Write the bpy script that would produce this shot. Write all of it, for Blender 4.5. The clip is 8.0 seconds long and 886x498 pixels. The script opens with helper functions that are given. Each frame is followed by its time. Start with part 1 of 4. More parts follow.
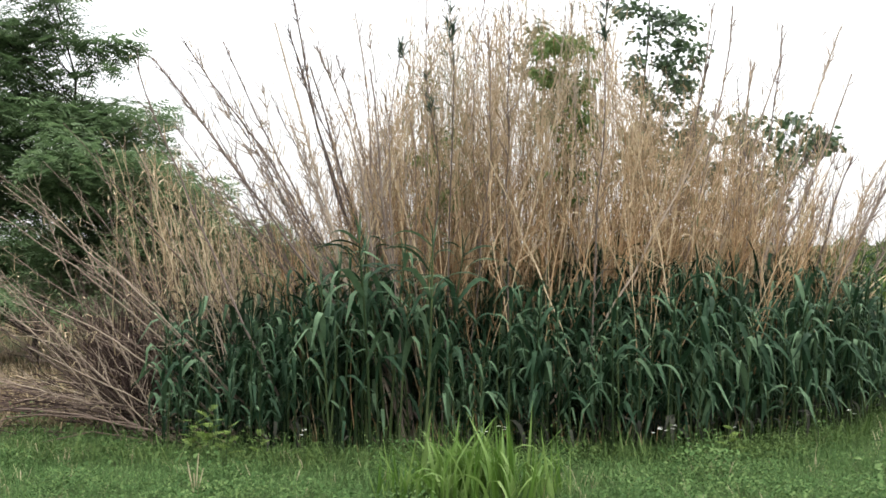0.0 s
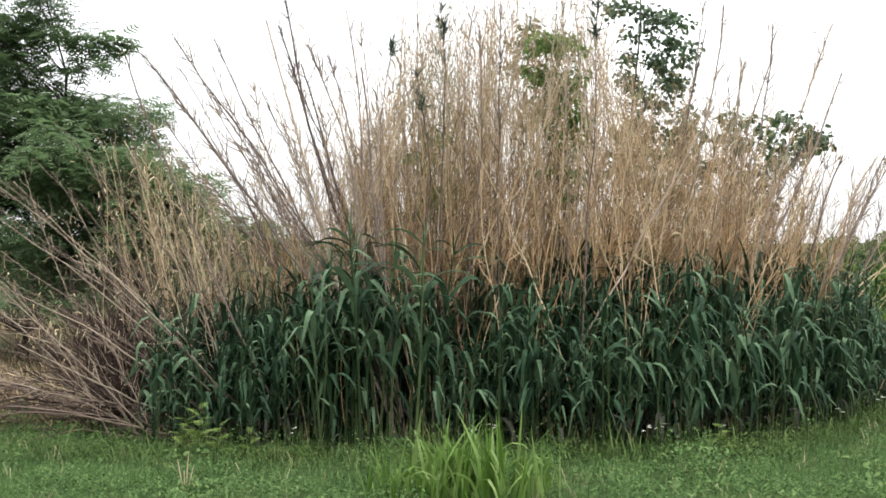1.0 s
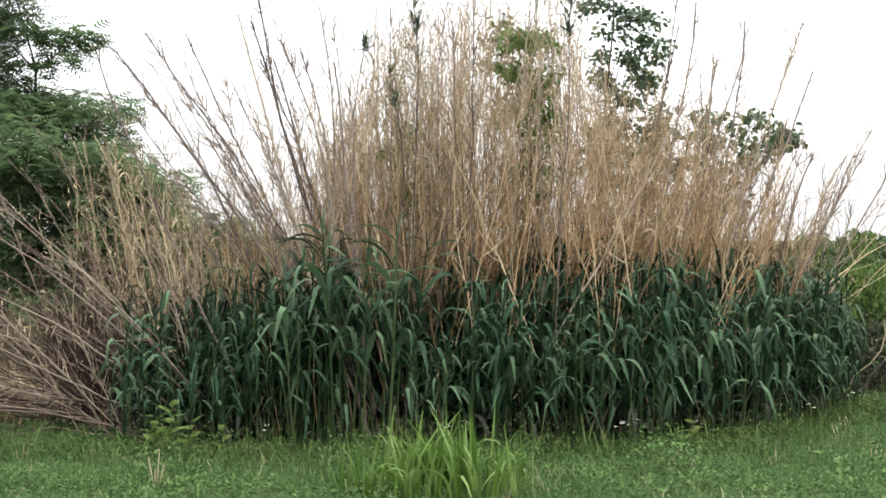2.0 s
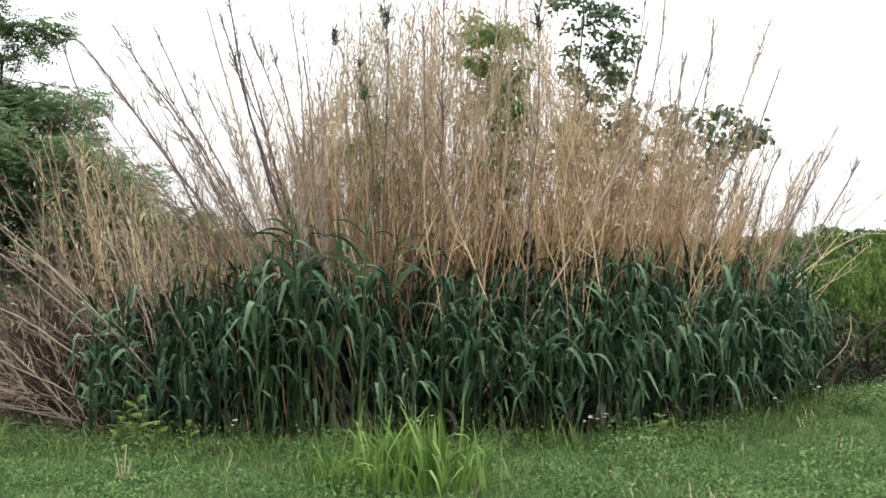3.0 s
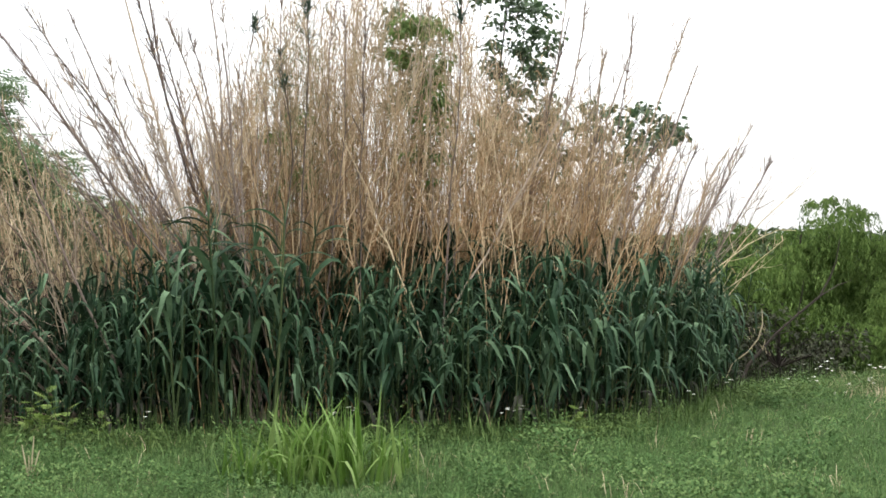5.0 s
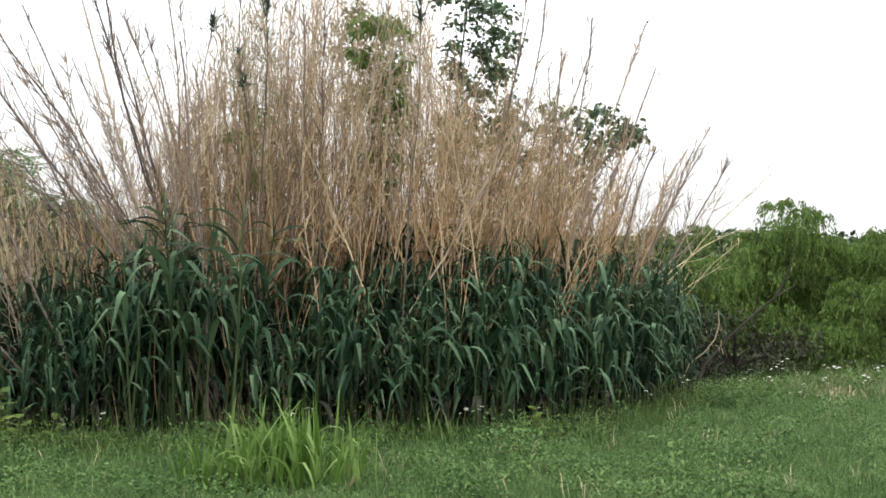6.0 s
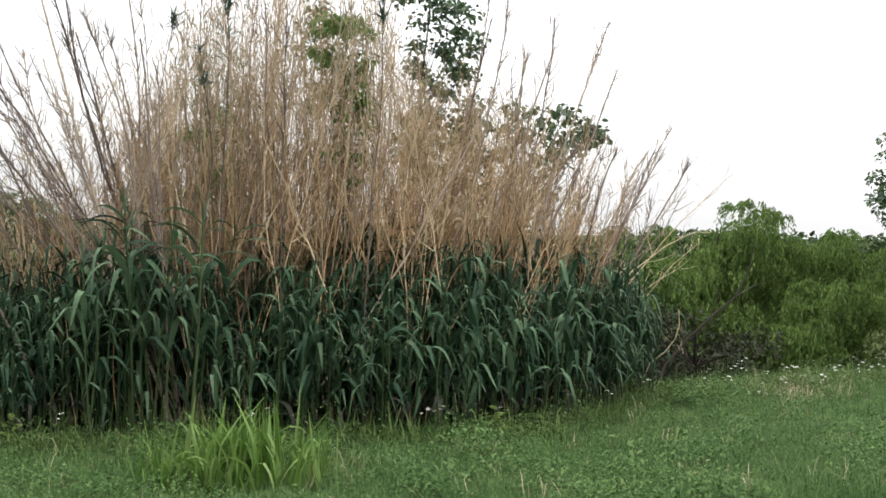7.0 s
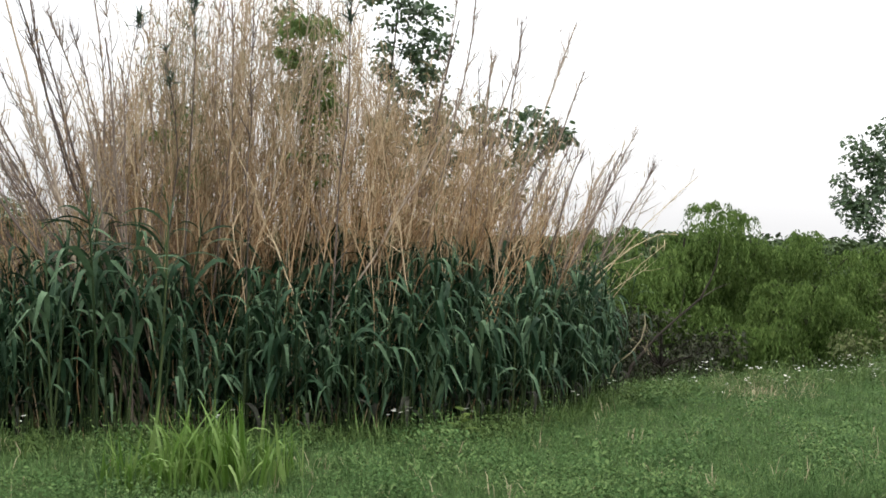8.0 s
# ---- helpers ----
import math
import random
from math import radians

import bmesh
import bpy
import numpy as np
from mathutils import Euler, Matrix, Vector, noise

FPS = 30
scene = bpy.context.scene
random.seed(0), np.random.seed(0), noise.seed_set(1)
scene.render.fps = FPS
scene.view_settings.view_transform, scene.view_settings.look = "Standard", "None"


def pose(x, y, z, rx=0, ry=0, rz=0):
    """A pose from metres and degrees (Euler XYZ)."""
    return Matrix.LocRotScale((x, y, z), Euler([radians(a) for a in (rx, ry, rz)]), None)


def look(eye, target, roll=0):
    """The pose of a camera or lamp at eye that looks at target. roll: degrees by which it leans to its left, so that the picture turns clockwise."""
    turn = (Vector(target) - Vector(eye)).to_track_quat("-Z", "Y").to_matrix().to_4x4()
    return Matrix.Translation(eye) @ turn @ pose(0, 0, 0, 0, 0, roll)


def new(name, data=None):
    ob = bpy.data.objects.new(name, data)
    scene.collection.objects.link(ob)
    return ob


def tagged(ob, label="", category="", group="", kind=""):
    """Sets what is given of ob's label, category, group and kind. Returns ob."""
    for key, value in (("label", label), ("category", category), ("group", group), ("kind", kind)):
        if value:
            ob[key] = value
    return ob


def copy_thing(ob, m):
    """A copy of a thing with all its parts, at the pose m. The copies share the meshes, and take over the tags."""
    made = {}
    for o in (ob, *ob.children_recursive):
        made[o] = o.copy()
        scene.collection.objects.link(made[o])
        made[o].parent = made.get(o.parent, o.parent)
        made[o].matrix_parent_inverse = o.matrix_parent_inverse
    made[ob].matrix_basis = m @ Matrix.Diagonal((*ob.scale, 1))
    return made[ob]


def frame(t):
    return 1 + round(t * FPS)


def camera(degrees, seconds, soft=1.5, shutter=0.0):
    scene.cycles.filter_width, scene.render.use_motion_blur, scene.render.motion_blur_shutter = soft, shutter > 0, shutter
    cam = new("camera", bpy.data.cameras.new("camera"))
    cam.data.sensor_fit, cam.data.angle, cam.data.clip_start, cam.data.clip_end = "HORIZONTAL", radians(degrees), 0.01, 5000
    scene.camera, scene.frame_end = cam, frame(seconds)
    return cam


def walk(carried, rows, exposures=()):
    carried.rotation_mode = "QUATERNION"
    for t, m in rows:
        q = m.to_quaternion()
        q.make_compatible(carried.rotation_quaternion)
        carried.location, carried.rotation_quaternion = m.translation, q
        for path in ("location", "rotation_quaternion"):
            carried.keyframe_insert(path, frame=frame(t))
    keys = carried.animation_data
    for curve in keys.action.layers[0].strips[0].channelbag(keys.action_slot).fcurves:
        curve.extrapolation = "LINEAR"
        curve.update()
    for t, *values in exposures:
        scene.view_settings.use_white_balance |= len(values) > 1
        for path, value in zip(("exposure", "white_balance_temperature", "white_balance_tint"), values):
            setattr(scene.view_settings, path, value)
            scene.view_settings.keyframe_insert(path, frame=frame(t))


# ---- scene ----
cam = camera(43.0, 8.0, soft=1.65)
ROWS = [
    (0, 0.0582, -0.0261, 1.5699, 89.851, 0.282, -0.368),
    (0.5, 0.0626, -0.0290, 1.5786, 89.755, 0.233, -0.520),
    (1, 0.0664, -0.0333, 1.5813, 89.677, 0.164, -0.782),
    (1.5, 0.0674, -0.0229, 1.5772, 89.613, 0.144, -1.416),
    (3, 0.0802, -0.0082, 1.5665, 89.309, 0.024, -3.612),
    (3.5, 0.0975, -0.0030, 1.5699, 89.157, -0.100, -4.456),
    (4, 0.0767, 0.0086, 1.5432, 89.162, -0.290, -5.572),
    (4.5, 0.0932, 0.0059, 1.5418, 89.065, -0.494, -6.575),
    (6, 0.1155, 0.0110, 1.5451, 89.103, -0.837, -9.564),
    (6.5, 0.1220, 0.0055, 1.5525, 88.986, -0.928, -10.589),
    (7, 0.1291, 0.0091, 1.5498, 89.092, -1.029, -11.404),
    (7.5, 0.1367, 0.0016, 1.5475, 89.170, -1.119, -12.174),
    (8, 0.1450, -0.0040, 1.5546, 89.161, -1.164, -12.970),
]
walk(cam, [(t, pose(x, y, z, rx, ry, rz)) for t, x, y, z, rx, ry, rz in ROWS],
     exposures=[(0, 0.15), (4.5, 0.13), (6.5, -0.05), (8, -0.19)])

# ---- world and light: an even overcast sky ----
SUN_EL, SUN_AZ = 76.0, 60.0
world = bpy.data.worlds.new("overcast_sky")
scene.world = world
world.use_nodes = True
wn, wl = world.node_tree.nodes, world.node_tree.links
wn.clear()
sky = wn.new("ShaderNodeTexSky")
sky.sky_type, sky.sun_disc = "NISHITA", False
sky.sun_elevation, sky.sun_rotation = radians(SUN_EL), radians(SUN_AZ)
sky.air_density, sky.dust_density, sky.ozone_density = 1.0, 6.0, 1.0
clear = wn.new("ShaderNodeBackground")
clear.inputs["Strength"].default_value = 0.05
veil = wn.new("ShaderNodeBackground")
veil.inputs["Strength"].default_value = 1.0
# cloud cover: brighter overhead than at the horizon, and brighter towards the hidden sun
wco = wn.new("ShaderNodeTexCoord")
wsep = wn.new("ShaderNodeSeparateXYZ")
wramp = wn.new("ShaderNodeMapRange")
wramp.inputs["To Min"].default_value, wramp.inputs["To Max"].default_value = 0.78, 2.8
wdot = wn.new("ShaderNodeVectorMath")
wdot.operation = "DOT_PRODUCT"
wdot.inputs[1].default_value = (math.sin(radians(SUN_AZ)) * math.cos(radians(SUN_EL)), math.cos(radians(SUN_AZ)) * math.cos(radians(SUN_EL)), math.sin(radians(SUN_EL)))
wglow = wn.new("ShaderNodeMapRange")
wglow.interpolation_type = "SMOOTHSTEP"
wglow.inputs["From Min"].default_value, wglow.inputs["From Max"].default_value = -0.1, 1.0
wglow.inputs["To Min"].default_value, wglow.inputs["To Max"].default_value = 0.0, 1.3
wsum = wn.new("ShaderNodeMath")
wtint = wn.new("ShaderNodeMix")
wtint.data_type, wtint.blend_type = "RGBA", "MULTIPLY"
wtint.inputs["Factor"].default_value = 1.0
wtint.inputs["B"].default_value = (0.985, 0.985, 1.0, 1)
wl.new(wco.outputs["Generated"], wsep.inputs[0])
wl.new(wco.outputs["Generated"], wdot.inputs[0])
wl.new(wsep.outputs["Z"], wramp.inputs["Value"])
wl.new(wdot.outputs["Value"], wglow.inputs["Value"])
wl.new(wramp.outputs[0], wsum.inputs[0])
wl.new(wglow.outputs[0], wsum.inputs[1])
wl.new(wsum.outputs[0], wtint.inputs["A"])
wl.new(wtint.outputs["Result"], veil.inputs["Color"])
both = wn.new("ShaderNodeAddShader")
wout = wn.new("ShaderNodeOutputWorld")
wl.new(sky.outputs[0], clear.inputs["Color"])
wl.new(clear.outputs[0], both.inputs[0])
wl.new(veil.outputs[0], both.inputs[1])
wl.new(both.outputs[0], wout.inputs["Surface"])

sun = bpy.data.lights.new("sun", "SUN")
sun.energy, sun.angle, sun.color = 0.8, radians(25), (1.0, 0.96, 0.9)
sun_ob = new("sun", sun)
sun_ob.matrix_world = look((0, 0, 0), (-math.sin(radians(SUN_AZ)) * math.cos(radians(SUN_EL)), -math.cos(radians(SUN_AZ)) * math.cos(radians(SUN_EL)), -math.sin(radians(SUN_EL))))

# ---- materials ----
def ramp_mat(name, dark, mid, light, scale=6.0, rough=0.6, through_light=0.0, source="object", bump=0.15, fine=60.0, gloss=0.3, tall=None):
    """Two scales of colour change plus a change from piece to piece; through_light: share of light that passes a thin leaf.
    tall: (z0, z1, colour) a colour that the stuff takes on with its own height."""
    m = bpy.data.materials.new(name)
    m.use_nodes = True
    n, l = m.node_tree.nodes, m.node_tree.links
    p = n["Principled BSDF"]
    out = n["Material Output"]
    co = n.new("ShaderNodeTexCoord")
    big = n.new("ShaderNodeTexNoise")
    big.inputs["Scale"].default_value, big.inputs["Detail"].default_value = scale, 4
    small = n.new("ShaderNodeTexNoise")
    small.inputs["Scale"].default_value, small.inputs["Detail"].default_value = fine, 3
    l.new(co.outputs["Object"], big.inputs["Vector"])
    l.new(co.outputs["Object"], small.inputs["Vector"])
    if source == "object":
        rnd = n.new("ShaderNodeObjectInfo").outputs["Random"]
    else:
        rnd = n.new("ShaderNodeNewGeometry").outputs["Random Per Island"]
    a = n.new("ShaderNodeMath"); a.operation = "MULTIPLY_ADD"
    l.new(big.outputs["Fac"], a.inputs[0]); a.inputs[1].default_value = 0.45; a.inputs[2].default_value = -0.05
    b = n.new("ShaderNodeMath"); b.operation = "MULTIPLY_ADD"
    l.new(small.outputs["Fac"], b.inputs[0]); b.inputs[1].default_value = 0.35; l.new(a.outputs[0], b.inputs[2])
    c = n.new("ShaderNodeMath"); c.operation = "MULTIPLY_ADD"
    l.new(rnd, c.inputs[0]); c.inputs[1].default_value = 0.6; l.new(b.outputs[0], c.inputs[2])
    d = n.new("ShaderNodeMath"); d.operation = "SUBTRACT"
    l.new(c.outputs[0], d.inputs[0]); d.inputs[1].default_value = 0.12
    r = n.new("ShaderNodeValToRGB")
    r.color_ramp.elements[0].position, r.color_ramp.elements[0].color = 0.12, (*dark, 1)
    r.color_ramp.elements[1].position, r.color_ramp.elements[1].color = 0.88, (*light, 1)
    e = r.color_ramp.elements.new(0.5); e.color = (*mid, 1)
    l.new(d.outputs[0], r.inputs[0])
    col = r.outputs["Color"]
    if tall:
        sep = n.new("ShaderNodeSeparateXYZ"); l.new(co.outputs["Object"], sep.inputs[0])
        mr = n.new("ShaderNodeMapRange"); l.new(sep.outputs["Z"], mr.inputs["Value"])
        mr.inputs["From Min"].default_value, mr.inputs["From Max"].default_value = tall[0], tall[1]
        mx = n.new("ShaderNodeMix"); mx.data_type = "RGBA"
        l.new(mr.outputs[0], mx.inputs["Factor"]); l.new(col, mx.inputs["A"]); mx.inputs["B"].default_value = (*tall[2], 1)
        mx2 = n.new("ShaderNodeMix"); mx2.data_type = "RGBA"; mx2.inputs["Factor"].default_value = 0.6
        l.new(col, mx2.inputs["A"]); l.new(mx.outputs["Result"], mx2.inputs["B"])
        col = mx2.outputs["Result"]
    l.new(col, p.inputs["Base Color"])
    p.inputs["Roughness"].default_value = rough
    p.inputs["Specular IOR Level"].default_value = gloss
    if bump:
        bp = n.new("ShaderNodeBump"); bp.inputs["Strength"].default_value = bump; bp.inputs["Distance"].default_value = 0.01
        l.new(small.outputs["Fac"], bp.inputs["Height"]); l.new(bp.outputs[0], p.inputs["Normal"])
    if through_light:
        tr = n.new("ShaderNodeBsdfTranslucent"); l.new(col, tr.inputs["Color"])
        ms = n.new("ShaderNodeMixShader"); ms.inputs[0].default_value = through_light
        l.new(p.outputs[0], ms.inputs[1]); l.new(tr.outputs[0], ms.inputs[2]); l.new(ms.outputs[0], out.inputs["Surface"])
    return m


M_LEAF = ramp_mat("reed_leaf", (0.009, 0.024, 0.012), (0.029, 0.063, 0.032), (0.128, 0.2, 0.112), 3, 0.55, 0.14, gloss=0.1)
# Darker copy of reed_leaf: the shade inside the stand put into the colour.
M_LEAF_SHADED = ramp_mat("reed_leaf_shaded", (0.009, 0.019, 0.01), (0.019, 0.036, 0.019), (0.05, 0.078, 0.043), 3, 0.6, 0.05, "island", gloss=0.03)
M_STEM = ramp_mat("reed_stem", (0.012, 0.024, 0.009), (0.026, 0.043, 0.017), (0.075, 0.1, 0.04), 3, 0.55, gloss=0.08)
M_CANE = ramp_mat("dry_cane", (0.085, 0.043, 0.021), (0.395, 0.245, 0.122), (0.69, 0.55, 0.37), 1.5, 0.6, 0, "object", 0.2, 40, 0.2, (1.5, 2.9, (0.42, 0.345, 0.245)))
# Mass behind: dry_cane toned down, so depth shading sits in the colour.
M_CANE_SHADED = ramp_mat("dry_cane_shaded", (0.05, 0.028, 0.014), (0.33, 0.2, 0.1), (0.63, 0.49, 0.32), 1.5, 0.65, 0, "island", 0.2, 40, 0.15, (1.5, 2.9, (0.41, 0.335, 0.235)))
M_TALLCANE = ramp_mat("grey_tan_cane", (0.06, 0.045, 0.039), (0.175, 0.133, 0.112), (0.43, 0.35, 0.27), 3, 0.65, 0, "object", 0.2, 30, 0.2)
M_DRYLEAF = ramp_mat("dry_reed_leaf", (0.11, 0.068, 0.034), (0.33, 0.24, 0.13), (0.6, 0.49, 0.33), 4, 0.7, 0.3, "island", 0.1, 50, 0.12)
M_SIDELEAF = ramp_mat("side_shoot_leaf", (0.05, 0.065, 0.025), (0.1, 0.12, 0.05), (0.22, 0.21, 0.1), 4, 0.5, 0.2, "island", 0, 50)
M_TOPLEAF = ramp_mat("living_top_leaf", (0.02, 0.042, 0.028), (0.036, 0.066, 0.042), (0.08, 0.115, 0.075), 4, 0.5, 0.2, "island", 0, 50)
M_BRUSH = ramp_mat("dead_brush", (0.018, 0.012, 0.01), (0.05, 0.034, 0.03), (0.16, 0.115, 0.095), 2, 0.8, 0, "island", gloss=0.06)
M_BRUSHCANE = ramp_mat("weathered_cane", (0.06, 0.042, 0.034), (0.17, 0.127, 0.1), (0.41, 0.335, 0.255), 2, 0.75, 0, "object", gloss=0.12)
M_GRASS = ramp_mat("meadow_leaf", (0.028, 0.062, 0.019), (0.066, 0.126, 0.041), (0.152, 0.222, 0.082), 1.2, 0.7, 0.26, "island", 0, 40, gloss=0.06)
M_TUFT = ramp_mat("tuft_blade", (0.048, 0.105, 0.015), (0.092, 0.172, 0.03), (0.18, 0.26, 0.08), 2, 0.45, 0.3, "object", 0, 40, gloss=0.2)
M_WEED = ramp_mat("weed_leaf", (0.038, 0.072, 0.018), (0.072, 0.122, 0.034), (0.13, 0.185, 0.06), 2, 0.6, 0.28, "island", 0, 40, gloss=0.12)
M_DRYGRASS = ramp_mat("dry_grass", (0.045, 0.034, 0.018), (0.135, 0.1, 0.058), (0.31, 0.245, 0.15), 0.6, 0.8, 0.2, "island", 0, 40, gloss=0.08)
M_STRAW = ramp_mat("straw", (0.24, 0.2, 0.12), (0.34, 0.29, 0.185), (0.48, 0.42, 0.28), 3, 0.8, 0.2, "island", 0, 40)
M_SOIL = ramp_mat("meadow_soil", (0.016, 0.028, 0.01), (0.03, 0.05, 0.017), (0.05, 0.07, 0.028), 0.8, 0.95, 0, "object", 0.4, 25, 0.03)
M_BARK = ramp_mat("bark", (0.014, 0.012, 0.01), (0.032, 0.027, 0.022), (0.07, 0.06, 0.05), 4, 0.9, 0, "object", 0.6, 30, 0.05)
M_LOCUST = ramp_mat("locust_leaf", (0.045, 0.08, 0.032), (0.095, 0.155, 0.068), (0.165, 0.235, 0.11), 1, 0.55, 0.42, "island", 0, gloss=0.25)
M_POPLAR = ramp_mat("poplar_leaf", (0.026, 0.05, 0.024), (0.054, 0.094, 0.042), (0.11, 0.165, 0.075), 1, 0.4, 0.3, "island", 0, gloss=0.35)
M_WILLOW = ramp_mat("willow_leaf", (0.04, 0.07, 0.018), (0.085, 0.14, 0.034), (0.15, 0.215, 0.062), 0.8, 0.65, 0.24, "island", 0, gloss=0.06)
M_SHRUB = ramp_mat("shrub_leaf", (0.05, 0.066, 0.024), (0.1, 0.125, 0.048), (0.17, 0.19, 0.085), 1, 0.6, 0.25, "island", 0, gloss=0.08)
# Near-black leaf tone: the shade beside the reeds is part of this colour.
M_SHADEBUSH = ramp_mat("shaded_bush_leaf", (0.012, 0.016, 0.008), (0.026, 0.03, 0.016), (0.055, 0.06, 0.034), 1, 0.7, 0.1, "island", 0, gloss=0.1)
M_SAPLING = ramp_mat("sapling_leaf", (0.06, 0.1, 0.026), (0.115, 0.18, 0.05), (0.19, 0.26, 0.085), 1, 0.5, 0.45, "island", 0, gloss=0.2)
M_FARWOOD = ramp_mat("far_wood", (0.025, 0.042, 0.016), (0.045, 0.07, 0.028), (0.075, 0.105, 0.045), 0.3, 0.7, 0.15, "island", 0, 3, gloss=0.1)
M_WHITE = ramp_mat("white_petals", (0.5, 0.5, 0.44), (0.62, 0.62, 0.56), (0.74, 0.74, 0.69), 5, 0.7, 0.2, "island", 0)
# Withered grey-brown, toned darker to carry shade at the foot of the reeds.
M_DEADLEAF_SHADED = ramp_mat("withered_shaded_reed_leaf", (0.012, 0.013, 0.009), (0.03, 0.032, 0.024), (0.085, 0.085, 0.066), 3, 0.75, 0.08, gloss=0.06)
M_PALECANE = ramp_mat("bleached_cane", (0.1, 0.074, 0.042), (0.35, 0.27, 0.165), (0.56, 0.47, 0.32), 2, 0.7, 0, "island", 0.2, 40, 0.12)
M_FROND = ramp_mat("frond_leaf", (0.07, 0.115, 0.02), (0.12, 0.18, 0.04), (0.19, 0.25, 0.07), 2, 0.55, 0.3, "object", 0, 40, gloss=0.15)
M_BENTCANE = ramp_mat("pale_bent_cane", (0.28, 0.22, 0.12), (0.5, 0.41, 0.26), (0.68, 0.58, 0.4), 2, 0.6, 0, "object", 0.2, 40, 0.15)
# ---- mesh builders ----
class Geo:
    """Gathers the faces of many small pieces for one mesh."""
    def __init__(self):
        self.v, self.loops, self.sizes, self.n = [], [], [], 0

    def add(self, verts, faces):
        self.many(np.asarray(verts, float)[None], faces)

    def many(self, verts, faces):
        """verts: (copies, corners, 3); the same faces, all of one size, for every copy."""
        c, k = verts.shape[:2]
        f = np.asarray(faces)
        idx = f[None] + (self.n + k * np.arange(c))[:, None, None]
        self.v.append(verts.reshape(-1, 3))
        self.loops.append(idx.ravel())
        self.sizes.append(np.full(c * len(f), f.shape[1]))
        self.n += c * k

    def mesh(self, name, mat, smooth=True):
        me = bpy.data.meshes.new(name)
        if self.v:
            v, loops, sizes = np.concatenate(self.v), np.concatenate(self.loops), np.concatenate(self.sizes)
            me.vertices.add(len(v)); me.vertices.foreach_set("co", v.ravel().astype(np.float32))
            me.loops.add(len(loops)); me.loops.foreach_set("vertex_index", loops.astype(np.int32))
            me.polygons.add(len(sizes))
            me.polygons.foreach_set("loop_start", np.concatenate(([0], np.cumsum(sizes)[:-1])).astype(np.int32))
            me.polygons.foreach_set("use_smooth", np.full(len(sizes), smooth))
            me.update(calc_edges=True)
        me.materials.append(mat)
        return me


def strip_faces(rows, across):
    return [(i * across + j, i * across + j + 1, (i + 1) * across + j + 1, (i + 1) * across + j) for i in range(rows - 1) for j in range(across - 1)]


def turns(yaw, tilt=0.0, roll=0.0):
    """Rotation matrices: roll round x, then tilt round y (up is minus), then yaw round z."""
    yaw = np.asarray(yaw, float)
    tilt, roll = np.broadcast_to(tilt, yaw.shape), np.broadcast_to(roll, yaw.shape)
    cz, sz, cy, sy, cx, sx = np.cos(yaw), np.sin(yaw), np.cos(tilt), np.sin(tilt), np.cos(roll), np.sin(roll)
    m = np.empty(yaw.shape + (3, 3))
    m[..., 0, 0], m[..., 0, 1], m[..., 0, 2] = cz * cy, cz * sy * sx - sz * cx, cz * sy * cx + sz * sx
    m[..., 1, 0], m[..., 1, 1], m[..., 1, 2] = sz * cy, sz * sy * sx + cz * cx, sz * sy * cx - cz * sx
    m[..., 2, 0], m[..., 2, 1], m[..., 2, 2] = -sy, cy * sx, cy * cx
    return m


def scatter(geo, shapes, pos, rot, scale, rng):
    """Copies of a few template shapes (verts, faces), chosen at random, at places pos with turns rot and scales."""
    pos = np.asarray(pos, float)
    if not len(pos):
        return
    scale = np.broadcast_to(scale, (len(pos),))
    pick = rng.integers(0, len(shapes), len(pos))
    for i, (v, f) in enumerate(shapes):
        k = np.nonzero(pick == i)[0]
        if len(k):
            geo.many(np.einsum("nij,kj->nki", rot[k], v) * scale[k, None, None] + pos[k, None, :], f)


def blade(length, width, droop, rise, segs=6, fold=0.3, twist=0.0, flat=False, kink=0.0):
    """A template blade along x that rises and then bends to the ground, V-folded along its midrib unless flat."""
    p, d, side = np.zeros(3), np.array((1.0, 0, rise)), np.array((0, 1.0, 0))
    d /= np.linalg.norm(d)
    vs, step = [], length / (segs - 1)
    for i in range(segs):
        u = i / (segs - 1)
        w = width * 0.5 * (min(1.0, 0.55 + 2.2 * u) * (1 - u ** 1.6) + 0.015)
        s = side * math.cos(twist * u) + np.cross(d, side) * math.sin(twist * u)
        up = np.cross(d, s)
        vs += [p - s * w, p + s * w] if flat else [p - s * w + up * w * fold, p.copy(), p + s * w + up * w * fold]
        d = d + np.array((0, 0, -1.0)) * step * (droop * (0.4 + 1.6 * u) + (kink if 0.35 < u < 0.6 else 0))
        d /= np.linalg.norm(d)
        p = p + d * step
    return np.array(vs), strip_faces(segs, 2 if flat else 3)


def tube(geo, pts, radii, sides=5):
    pts = np.array(pts, float)
    d = np.empty_like(pts)
    d[1:-1] = pts[2:] - pts[:-2]; d[0] = pts[1] - pts[0]; d[-1] = pts[-1] - pts[-2]
    d /= np.linalg.norm(d, axis=1, keepdims=True) + 1e-9
    a = np.cross(d, (0.31, 0.95, 0.05)); a /= np.linalg.norm(a, axis=1, keepdims=True) + 1e-9
    b = np.cross(d, a)
    t = 2 * math.pi * np.arange(sides) / sides
    ring = a[:, None] * np.cos(t)[None, :, None] + b[:, None] * np.sin(t)[None, :, None]
    vs = pts[:, None] + ring * np.asarray(radii)[:, None, None]
    fs = [(i * sides + k, i * sides + (k + 1) % sides, (i + 1) * sides + (k + 1) % sides, (i + 1) * sides + k) for i in range(len(pts) - 1) for k in range(sides)]
    geo.add(vs.reshape(-1, 3), fs)


def tube_shape(pts, radii, sides=3):
    g = Geo()
    tube(g, pts, radii, sides)
    return g.v[0], g.loops[0].reshape(-1, 4)


